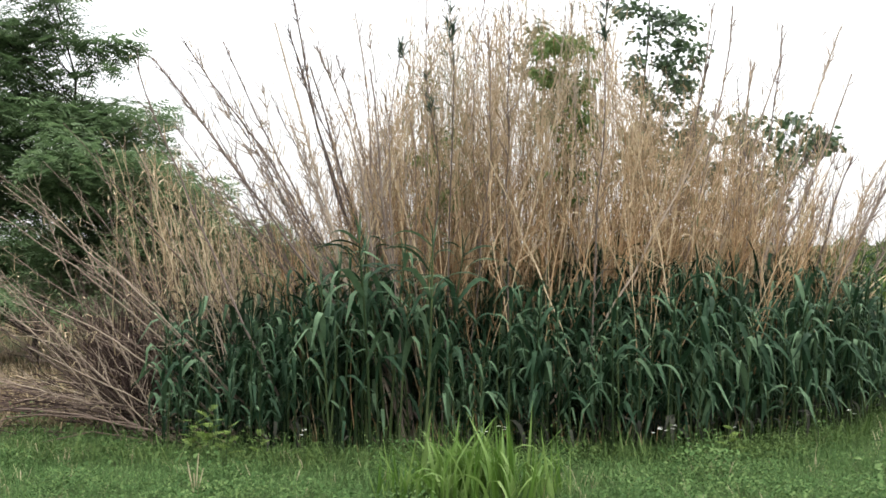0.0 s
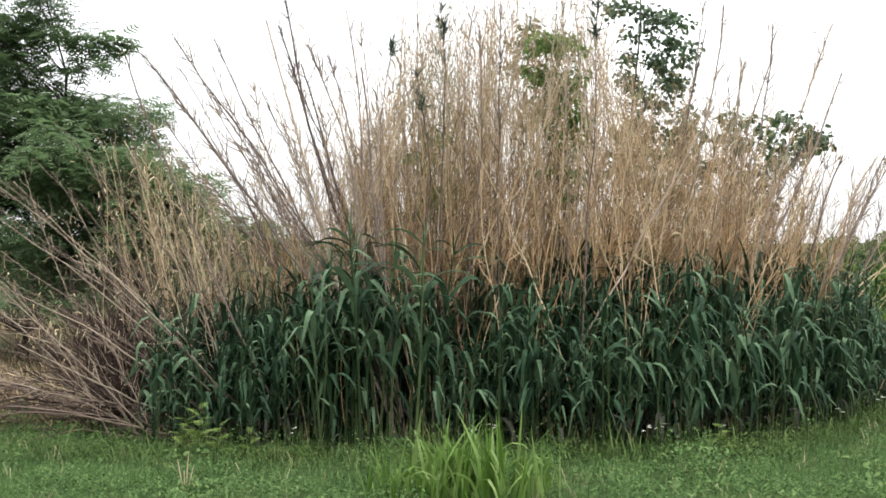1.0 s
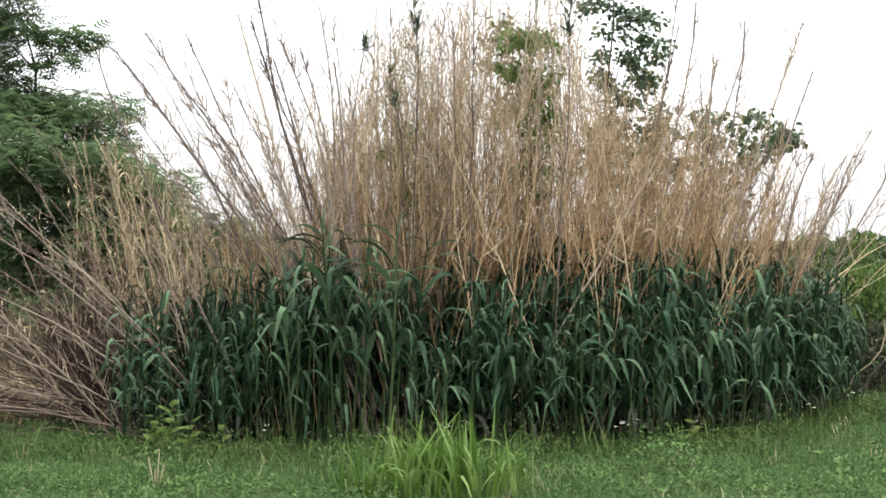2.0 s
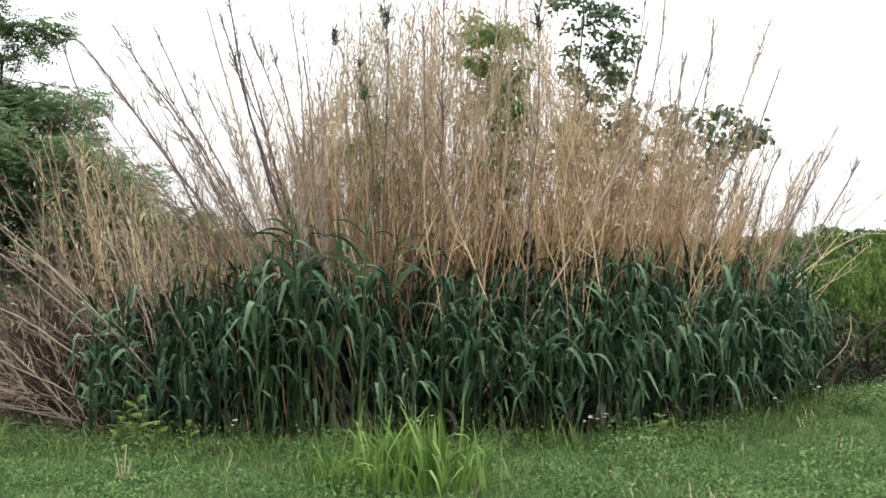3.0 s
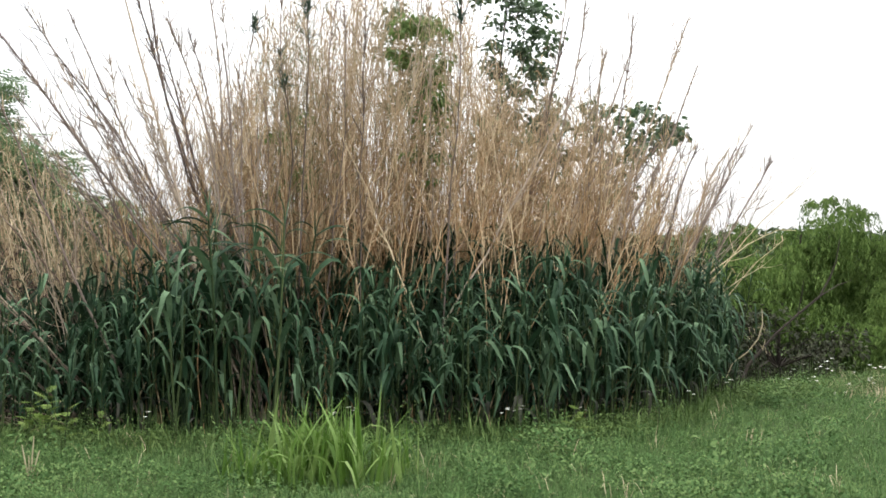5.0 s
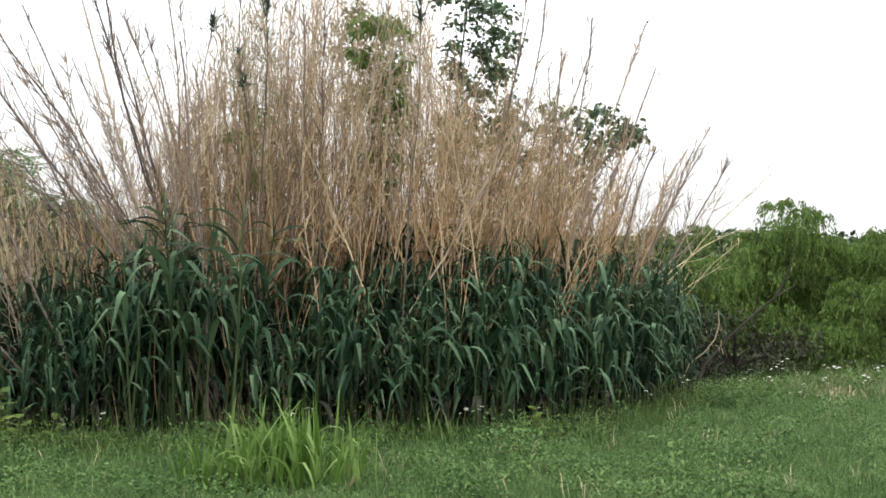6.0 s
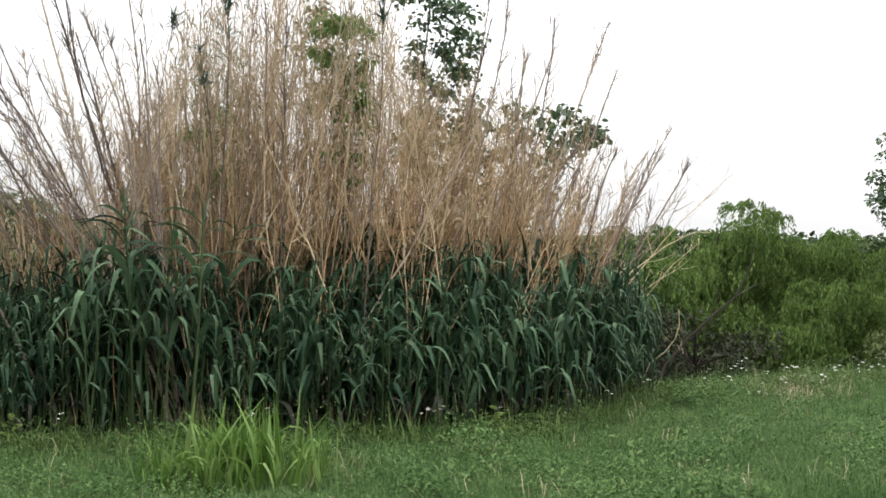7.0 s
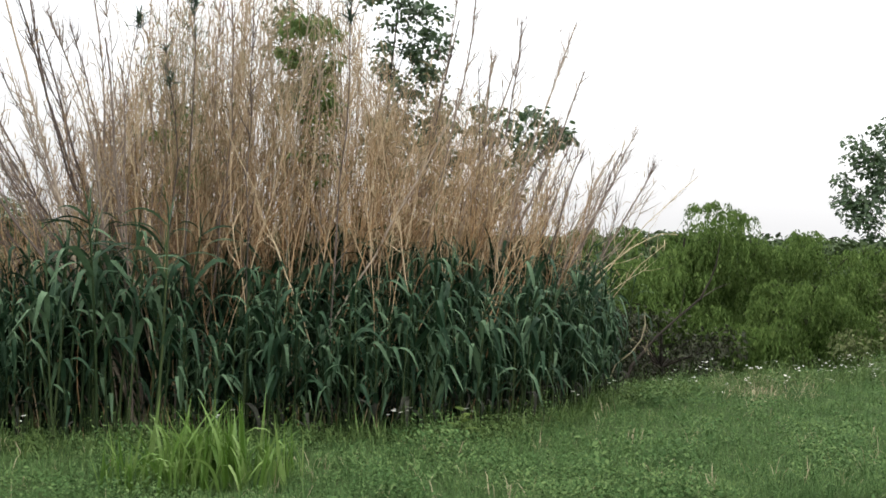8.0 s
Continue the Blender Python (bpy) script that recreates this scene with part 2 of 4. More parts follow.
def part(name, me, parent, label="", m=None, kind=""):
    ob = new(name, me)
    ob.parent = parent
    if m is not None:
        ob.matrix_basis = m
    return tagged(ob, label, kind=kind)


def thing(name, m, label, category, group="", kind=""):
    ob = new(name)
    ob.empty_display_size = 0.1
    ob.matrix_basis = m
    return tagged(ob, label, category, group, kind)


def interp(x, *pts):
    return float(np.interp(x, [p[0] for p in pts], [p[1] for p in pts]))


# ---- plan of the stand ----
def stand_front(x):
    """The front line of the reed stand."""
    return 8.2 + 0.1 * math.sin(x * 2.1) + interp(x, (-3, 0.25), (-1.5, 0.1), (1.3, 0.0), (2.7, 0.35), (3.7, 1.15), (4.6, 2.0))


# ---- the ground: one sheet with a meadow shelf and a bank falling away behind it ----
def edge_y(x):
    """How far the meadow reaches before it falls away."""
    return interp(x, (-10, 9.6), (1.5, 9.3), (4.5, 10.0), (6, 10.7), (9, 11.5), (14, 12.5), (40, 17))


def ground_z(x, y):
    z = 0.0
    if x > 2.5:
        s = max(0.0, min(1.0, (y - edge_y(x) - 0.4) / 5.0))
        z -= 1.7 * s * s * (3 - 2 * s) * min(1.0, (x - 2.5) / 2.0)
    near = max(0.0, 1 - max(0.0, y - 30) / 40) if -20 < x < 40 and y > 0 else 0.0
    return z + near * (0.03 * noise.noise((x * 0.5, y * 0.5, 0.3)) + 0.012 * noise.noise((x * 2.3, y * 2.3, 1.7)))


def build_ground():
    xs = np.concatenate([np.linspace(-2500, -40, 12), np.linspace(-30, -10, 16), np.linspace(-9, 16, 126), np.linspace(18, 40, 16), np.linspace(60, 2500, 12)])
    ys = np.concatenate([np.linspace(-2500, -20, 10), np.linspace(-10, 4, 12), np.linspace(4.5, 20, 90), np.linspace(21, 50, 30), np.linspace(60, 2500, 14)])
    g = Geo()
    g.add([(x, y, ground_z(x, y)) for y in ys for x in xs], strip_faces(len(ys), len(xs)))
    return tagged(new("ground", g.mesh("ground", M_SOIL)), "green meadow ground falling away to a bank behind", "ground", kind="structure")


ground = build_ground()


# ---- meadow: low weeds and grass ----
def weed_shapes(rng, n, leaves, height, size):
    """Little plants: a spray of small oval leaves."""
    out = []
    for _ in range(n):
        g = Geo()
        for k in range(leaves):
            a = rng.uniform(0, 6.28)
            r = rng.uniform(0.1, 1) * height * 0.8
            c = np.array((math.cos(a) * r, math.sin(a) * r, height * rng.uniform(0.25, 1.0)))
            s = size * rng.uniform(0.6, 1.3)
            q = turns(np.array([rng.uniform(0, 6.28)]), rng.uniform(-0.8, 0.8), rng.uniform(-0.7, 0.7))[0]
            v = np.array([(-s, 0, 0), (-s * 0.2, -s * 0.5, 0.1 * s), (s, 0, -0.15 * s), (-s * 0.2, s * 0.5, 0.1 * s)])
            g.add(v @ q.T + c, [(0, 1, 2, 3)])
        out.append((g.v and np.concatenate(g.v), np.concatenate(g.loops).reshape(-1, 4)))
    return out


def tuft_shapes(rng, n, blades, height, width, segs=4):
    out = []
    for _ in range(n):
        g = Geo()
        for k in range(blades):
            v, f = blade(height * rng.uniform(0.6, 1.3), width * rng.uniform(0.7, 1.3), rng.uniform(3, 14), rng.uniform(1.2, 5), segs, 0, 0, True)
            q = turns(np.array([rng.uniform(0, 6.28)]))[0]
            g.add(v @ q.T + np.array((rng.uniform(-0.03, 0.03), rng.uniform(-0.03, 0.03), -0.005)), f)
        out.append((np.concatenate(g.v), np.concatenate(g.loops).reshape(-1, 4)))
    return out


def spread(rng, n, y0, y1, power=1.4):
    """Places on the meadow shelf, denser near the front."""
    y = y0 + (y1 - y0) * rng.random(n) ** power
    x = rng.uniform(-0.44, 0.74, n) * y
    keep = np.array([y[i] < (stand_front(x[i]) + 0.15 if -2.3 < x[i] < 4.3 else edge_y(x[i]) + 0.8) for i in range(n)])
    x, y = x[keep], y[keep]
    return np.array([(a, b, ground_z(a, b)) for a, b in zip(x, y)])


def build_meadow():
    rng = np.random.default_rng(11)
    g = Geo()
    p = spread(rng, 38000, 5.9, 13.5, 1.2)
    lush = np.array([noise.noise((a * 1.1, b * 1.1, 5.0)) + 0.6 * noise.noise((a * 3.1, b * 3.1, 9.0)) for a, b, _ in p])
    k = lush > -0.6
    n = k.sum()
    scatter(g, weed_shapes(rng, 8, 10, 0.07, 0.0095), p[k], turns(rng.uniform(0, 6.28, n)), (0.66 + 0.8 * np.clip(lush[k] + 0.1, 0, 1)) * rng.uniform(0.6, 1.4, n), rng)
    k = (lush < 0.1) & (rng.random(len(p)) < 0.8) | (rng.random(len(p)) < 0.15)
    n = k.sum()
    scatter(g, tuft_shapes(rng, 8, 4, 0.1, 0.0045, 3), p[k], turns(rng.uniform(0, 6.28, n)), rng.uniform(0.6, 1.3, n), rng)
    q = spread(rng, 5400, 6.0, 13.5, 1.1)
    mound = np.array([noise.noise((a * 1.9, b * 1.3, 21.0)) + 0.5 * noise.noise((a * 4.1, b * 3.1, 4.0)) for a, b, _ in q])
    q, mound = q[mound > 0.02], mound[mound > 0.02]
    scatter(g, weed_shapes(rng, 8, 26, 0.15, 0.0125), q, turns(rng.uniform(0, 6.28, len(q))), rng.uniform(0.6, 1.1, len(q)) * (0.5 + 1.8 * mound), rng)
    q = spread(rng, 1500, 6.0, 13.5, 1.1)
    scatter(g, tuft_shapes(rng, 8, 5, 0.2, 0.007), q, turns(rng.uniform(0, 6.28, len(q))), rng.uniform(0.5, 1.1, len(q)), rng)
    tagged(new("meadow_plants", g.mesh("meadow_plants", M_GRASS)), "low green weeds and grass covering the meadow", "grass", kind="stuff")
    n = 2600
    x, y = rng.uniform(-9, 14, n), rng.uniform(-6, 6.2, n)
    p = np.array([(a, b, ground_z(a, b)) for a, b in zip(x, y) if math.hypot(a, b) > 0.6])
    far = Geo()
    scatter(far, weed_shapes(rng, 4, 9, 0.09, 0.022), p, turns(rng.uniform(0, 6.28, len(p))), rng.uniform(0.6, 1.4, len(p)), rng)
    scatter(far, tuft_shapes(rng, 4, 5, 0.11, 0.008), p[::2] + 0.06, turns(rng.uniform(0, 6.28, len(p[::2]))), rng.uniform(0.6, 1.3, len(p[::2])), rng)
    tagged(new("meadow_plants", far.mesh("meadow_plants", M_GRASS)), "low green weeds and grass covering the meadow", "grass", kind="stuff")
    # dry stalks among the green
    g = Geo()
    p = spread(rng, 420, 6.1, 13.5)
    scatter(g, tuft_shapes(rng, 4, 3, 0.16, 0.005), p, turns(rng.uniform(0, 6.28, len(p))), rng.uniform(0.5, 1.3, len(p)), rng)
    n = 150
    x = rng.normal(5.85, 0.3, n)
    p = np.array([(a, edge_y(a) + c, ground_z(a, edge_y(a) + c)) for a, c in zip(x, rng.uniform(-0.9, 0.3, n))])
    scatter(g, tuft_shapes(rng, 4, 3, 0.3, 0.004), p, turns(rng.uniform(0, 6.28, n)), rng.uniform(0.5, 1.2, n), rng)
    tagged(new("dead_grass_stalks", g.mesh("dead_grass_stalks", M_STRAW)), "thin straw stalks scattered through the meadow", "grass", kind="stuff")


build_meadow()


# ---- giant reed: green shoots ----
# length, width, rise at the stem and fall at the tip in degrees, where and how suddenly the blade folds over
LEAF_SPECS = [(0.60, 0.056, 66, -62, 0.34, 0.36), (0.68, 0.064, 70, -56, 0.42, 0.46), (0.50, 0.044, 58, -42, 0.45, 0.66), (0.56, 0.056, 74, -82, 0.26, 0.18),
              (0.46, 0.038, 52, -20, 0.50, 0.80), (0.64, 0.066, 72, -74, 0.45, 0.24), (0.44, 0.028, 80, 10, 0.70, 0.70), (0.46, 0.030, 84, 50, 0.60, 0.60), (0.44, 0.040, 46, -50, 0.40, 0.60)]


def reed_leaf(length, width, rise, fall, at, sudden, twist=0.0, segs=10, fold=0.22):
    """A broad reed leaf along x that rises from the stem, folds over and hangs."""
    p, side, vs = np.zeros(3), np.array((0, 1.0, 0)), []
    step = length / (segs - 1)
    for i in range(segs):
        u = i / (segs - 1)
        q = min(1.0, max(0.0, (u - at) / sudden + 0.5))
        e = radians(rise + (fall - rise) * q * q * (3 - 2 * q))
        d = np.array((math.cos(e), 0, math.sin(e)))
        w = width * 0.5 * (min(1.0, 0.5 + 1.8 * u) * (1 - u ** 1.8) + 0.012)
        c = twist * max(0.0, u - 0.15)
        sd = side * math.cos(c) + np.cross(d, side) * math.sin(c)
        up = np.cross(d, sd)
        vs += [p - sd * w + up * w * fold, p.copy(), p + sd * w + up * w * fold]
        p = p + d * step
    return np.array(vs), strip_faces(segs, 3)


def leaf_meshes():
    out = []
    rnd = random.Random(40)
    for length, width, rise, fall, at, sudden in LEAF_SPECS:
        for _ in range(2):
            g = Geo()
            g.add(*reed_leaf(length * rnd.uniform(0.9, 1.1), width, rise, fall, at * rnd.uniform(0.85, 1.2), sudden, rnd.uniform(-1.3, 1.3)))
            out.append(g.mesh("leaf", M_LEAF))
    return out


LEAVES = leaf_meshes()
DEAD_LEAVES = []
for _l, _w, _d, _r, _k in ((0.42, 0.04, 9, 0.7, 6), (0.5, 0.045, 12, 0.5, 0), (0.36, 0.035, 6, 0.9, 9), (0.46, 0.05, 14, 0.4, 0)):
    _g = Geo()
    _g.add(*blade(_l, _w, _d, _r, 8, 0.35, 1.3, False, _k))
    DEAD_LEAVES.append(_g.mesh("leaf", M_DEADLEAF_SHADED))


def reed_shoot(seed, low=0.0):
    rnd = random.Random(seed)
    h = rnd.uniform(1.42, 1.74)
    ob = thing("giant_reed", pose(0, 0, 0), "green giant reed shoot with long drooping leaves", "reed", "green reeds of the stand")
    lean = rnd.uniform(-0.07, 0.07), rnd.uniform(-0.05, 0.05)
    at = lambda z: (lean[0] * z * z / h, lean[1] * z * z / h, z)
    g = Geo()
    tube(g, [at(z) for z in np.linspace(0, h, 6)], np.linspace(0.013, 0.006, 6), 6)
    part("stem", g.mesh("stem", M_STEM), ob)
    z, a = low or rnd.uniform(0.25, 0.45), rnd.random() * 6.28
    while z < h:
        u = z / h
        kind = rnd.choice((0, 1, 2, 3, 5, 5, 8)) if u < 0.78 else rnd.choice((0, 2, 2, 4, 4, 8))
        s = rnd.uniform(0.6, 1.2) * (0.85 + 0.27 * math.sin(u * 3))
        m = Matrix.LocRotScale(at(z), Euler((rnd.uniform(-0.3, 0.3), rnd.uniform(-0.3, 0.35), a)), (s, s, s))
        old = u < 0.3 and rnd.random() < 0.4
        part("leaf", DEAD_LEAVES[rnd.randrange(4)] if old else LEAVES[kind * 2 + rnd.randrange(2)], ob, "withered grey-brown hanging leaf, toned dark for the shade low down" if old else "", m)
        a += math.pi + rnd.uniform(-0.6, 0.6)
        z += rnd.uniform(0.075, 0.125)
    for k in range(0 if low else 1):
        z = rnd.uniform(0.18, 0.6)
        part("leaf", DEAD_LEAVES[rnd.randrange(4)], ob, "withered grey-brown hanging leaf, toned dark for the shade low down", Matrix.LocRotScale(at(z), Euler((rnd.uniform(-0.4, 0.4), rnd.uniform(0.1, 0.7), rnd.random() * 6.28)), (1, 1, 1)))
    for k in range(2):
        part("leaf", LEAVES[(12, 14)[k] + rnd.randrange(2)], ob, "", Matrix.LocRotScale(at(h - 0.02), Euler((0, 0, a + k * 2.6)), (0.6, 0.6, 0.6)))
    return ob


def green_height(x):
    return interp(x, (-2.4, 0.56), (-1.9, 0.7), (-1.4, 0.78), (-1.05, 0.96), (-0.6, 1.01), (0.2, 0.98), (1.0, 1.05), (2.5, 1.08), (3.2, 1.03), (4.0, 1.0), (4.5, 0.95))


def build_green():
    rnd = random.Random(5)
    kinds = [reed_shoot(100 + i) for i in range(10)]
    bare = [reed_shoot(130 + i, 0.72 + 0.06 * i) for i in range(4)]
    seen = set()
    n = 290
    for i in range(n):
        x = -2.1 + 6.25 * ((i + rnd.random()) / 255) if i < 255 else rnd.uniform(3.0, 4.15)
        y = stand_front(x) + (rnd.random() ** 1.3) * 0.9 + (0.35 if -1.0 < x < 0.1 and i % 2 else 0.0)
        s = green_height(x) * min(1.09, rnd.uniform(0.82, 1.12) * (1.0 + 0.06 * noise.noise((x * 1.9, 3.0, 7.0)))) * (1 - 0.3 * math.exp(-((x - 0.33) / 0.14) ** 2) - 0.25 * math.exp(-((x - 1.15) / 0.1) ** 2))
        m = Matrix.LocRotScale((x, y, ground_z(x, y) - 0.02), Euler((rnd.uniform(-0.04, 0.1), rnd.uniform(-0.09, 0.09) + (0.14 if x > 3.4 else 0), rnd.random() * 6.28)), (s, s, s))
        ob = bare[i % 4] if -0.85 < x < 0.1 and i % 5 else kinds[i % len(kinds)]
        if ob.name in seen:
            copy_thing(ob, m)
        else:
            seen.add(ob.name)
            ob.matrix_basis = m
    # the reeds deeper inside, past counting
    rng = np.random.default_rng(6)
    g = Geo()
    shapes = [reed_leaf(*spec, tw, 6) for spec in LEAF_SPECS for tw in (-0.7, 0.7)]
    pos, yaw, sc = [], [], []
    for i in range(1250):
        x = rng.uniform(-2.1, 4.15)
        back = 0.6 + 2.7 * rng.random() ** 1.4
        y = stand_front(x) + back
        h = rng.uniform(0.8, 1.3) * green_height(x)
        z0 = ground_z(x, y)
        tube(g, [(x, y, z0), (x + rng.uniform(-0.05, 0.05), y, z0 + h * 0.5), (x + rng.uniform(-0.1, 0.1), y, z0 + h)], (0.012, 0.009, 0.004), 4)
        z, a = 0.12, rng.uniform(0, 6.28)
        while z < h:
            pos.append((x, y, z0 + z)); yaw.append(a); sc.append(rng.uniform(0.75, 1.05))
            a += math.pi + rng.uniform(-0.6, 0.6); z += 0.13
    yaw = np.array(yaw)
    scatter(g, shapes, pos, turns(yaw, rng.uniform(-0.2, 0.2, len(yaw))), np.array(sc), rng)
    tagged(new("reed_thicket", g.mesh("reed_thicket", M_LEAF_SHADED)), "dense green reeds deeper inside the stand", "reeds", kind="stuff")


build_green()

# ---- giant reed: dry canes of past years ----
TWIGS = [tube_shape([(0, 0, 0), (0.2 + b * 0.05, 0.03 * b, 0.45), (0.24 + b * 0.16, 0.05 * b, 1)], (0.013, 0.011, 0.004)) for b in (-1.5, 0, 1.5)]
STUBS = [tube_shape([(0, 0, 0), (0.16 + b * 0.06, 0, 0.5), (0.16 + b * 0.2, 0.04 * b, 1)], (0.022, 0.016, 0.006), 4) for b in (-1, 0, 1)]
DRY_BLADES = [blade(1.0, w, d, r, 5, 0, tw, True) for w, d, r, tw in ((0.06, 0.6, 3.2, 1.5), (0.06, 1.0, 2.4, -2), (0.07, 3.0, 1.8, 2.5), (0.08, 1.6, 2.2, 1), (0.07, 5.0, 1.2, -1.2))]
SPIKY = [blade(1.0, w, d, r, 5, 0.3, 0.2) for w, d, r in ((0.12, 0.7, 0.5), (0.11, 1.2, 0.8), (0.12, 0.4, 1.1))]


def cane_geo(g, gl, gs, base, tip, bow, rng, r0=0.009, branchy=1.0, from_z=0.85, leaves=1.0, spiky=0.0, short=1.0, crook=1.0, plume=0.0):
    """One old cane from base to tip, bowed, with side shoots and papery leaves above from_z; spiky: share of its length with living leaves at the top; plume: share with the rest of a seed plume."""
    base, tip = np.array(base, float), np.array(tip, float)
    u = np.linspace(0, 1, 11)[:, None]
    pts = base + (tip - base) * u + np.array((0, 0, bow)) * 4 * u * (1 - u)
    pts += (rng.uniform(-0.08, 0.08, 3) * (1, 1, 0)) * np.sin(u * math.pi) + (rng.uniform(-0.04, 0.04, 3) * (1, 1, 0)) * np.sin(u * 2 * math.pi)
    pts += (rng.uniform(-0.12, 0.12, 3) * (1, 1, 0)) * np.clip(u - 0.7, 0, 1) ** 2 * 8
    pts[1:-1] += rng.uniform(-0.016, 0.016, (9, 3)) * crook
    tube(g, pts, np.linspace(r0, r0 * (0.3 if short == 1.0 else 0.45), 11), 5)
    way = tip - base
    length = np.linalg.norm(way)
    way = way / length
    n = int(length / 0.036)
    t = np.sort(rng.random(n)) * 0.985
    p = np.stack([np.interp(t, u[:, 0], pts[:, i]) for i in range(3)], 1)
    keep = p[:, 2] > from_z + rng.uniform(-0.2, 0.25, n)
    p, t = p[keep], t[keep]
    n = len(p)
    if not n:
        return
    yaw0, lean = math.atan2(way[1], way[0]), math.acos(max(-1, min(1, way[2])))
    ml = turns(np.array([yaw0]), lean)[0]
    yaw = rng.uniform(0, 6.28, n)
    roll = rng.random(n)
    k = roll < 0.6 * branchy
    if short == 1.0:
        scatter(g, TWIGS, p[k], ml @ turns(yaw[k], rng.uniform(-0.1, 0.42, k.sum())), rng.uniform(0.08, 0.36, k.sum()) * (1.15 - 0.6 * t[k]), rng)
    else:
        scatter(g, STUBS, p[k], ml @ turns(yaw[k], rng.uniform(-0.05, 0.42, k.sum())), rng.uniform(0.05, 0.32, k.sum()) ** 1.15 * (1.2 - 0.4 * t[k]), rng)
    if plume:
        m = int(46 * plume / 0.1)
        w = 1 - plume * rng.random(m)
        q = np.stack([np.interp(w, u[:, 0], pts[:, i]) for i in range(3)], 1)
        scatter(g, TWIGS, q, ml @ turns(rng.uniform(0, 6.28, m), rng.uniform(-0.1, 0.25, m)), rng.uniform(0.06, 0.17, m), rng)
    k = rng.random(n) < 0.5 * leaves
    off = rng.uniform(0.02, 0.16, (k.sum(), 1)) * np.stack([np.cos(yaw[k]) * 0.6, np.sin(yaw[k]) * 0.6, np.ones(k.sum())], 1)
    scatter(gl, DRY_BLADES, p[k] + off, turns(yaw[k], rng.uniform(-0.5, 0.7, k.sum())), rng.uniform(0.05, 0.17, k.sum()), rng)
    if spiky:
        k = (t > 1 - spiky) & (rng.random(n) < 0.75)
        q = p[k]
        if len(q):
            scatter(gs, SPIKY, np.repeat(q, 8, 0) + rng.uniform(-0.02, 0.02, (8 * len(q), 3)), turns(rng.uniform(0, 6.28, 8 * len(q)), rng.uniform(-0.5, 0.3, 8 * len(q))), rng.uniform(0.07, 0.18, 8 * len(q)), rng)


def dry_cane(base, tip, bow, seed, branchy=1.0, r0=0.009, label="tall dry tan reed cane with thin side shoots", leaves=1.0, mat=None, from_z=0.85, spiky=0.0, green=0.0, short=1.0, plume=0.0):
    rng = np.random.default_rng(seed)
    b = np.array(base, float)
    g, gl, gs = Geo(), Geo(), Geo()
    cane_geo(g, gl, gs, (0, 0, 0), np.array(tip, float) - b, bow, rng, r0, branchy, from_z, leaves, spiky, short, 1.0, plume)
    ob = thing("dry_reed_cane", Matrix.Translation(base), label, "reed cane", "dry canes of the stand")
    part("cane", g.mesh("cane", mat or M_CANE), ob)
    if gl.v:
        part("dry_leaves", gl.mesh("dry_leaves", M_SIDELEAF if green else (M_PALECANE if mat == M_BRUSHCANE else M_DRYLEAF)), ob, "", None, "stuff")
    if gs.v:
        part("living_leaves", gs.mesh("living_leaves", M_TOPLEAF), ob, "dark green spiky leaves at the top", None, "stuff")
    return ob


def cane_top(x):
    """How high the mass of dry canes stands along the stand."""
    return interp(x, (-3.4, 1.9), (-2.9, 2.4), (-2.4, 2.55), (-2.0, 2.35), (-1.6, 2.05), (-1.2, 2.15), (-0.8, 2.65), (-0.45, 2.8), (-0.2, 3.3), (0.05, 3.6), (0.7, 3.9), (1.5, 3.8), (1.8, 3.1), (2.1, 2.9), (2.8, 2.8), (3.2, 2.45), (3.6, 2.0), (4.0, 1.75), (4.4, 1.4))


def lean_of(x):
    """How far a cane whose tip stands at x leans outward, per metre of height: the stand fans out from its foot."""
    return interp(x, (-3.4, -0.3), (-2.3, -0.16), (-1.3, -0.2), (-0.6, -0.14), (0, -0.03), (1, 0.03), (2, 0.09), (2.6, 0.14), (3.2, 0.2), (4.4, 0.32))


def foot(x, back):
    y = stand_front(x) + back
    return x, y, ground_z(x, y) - 0.02


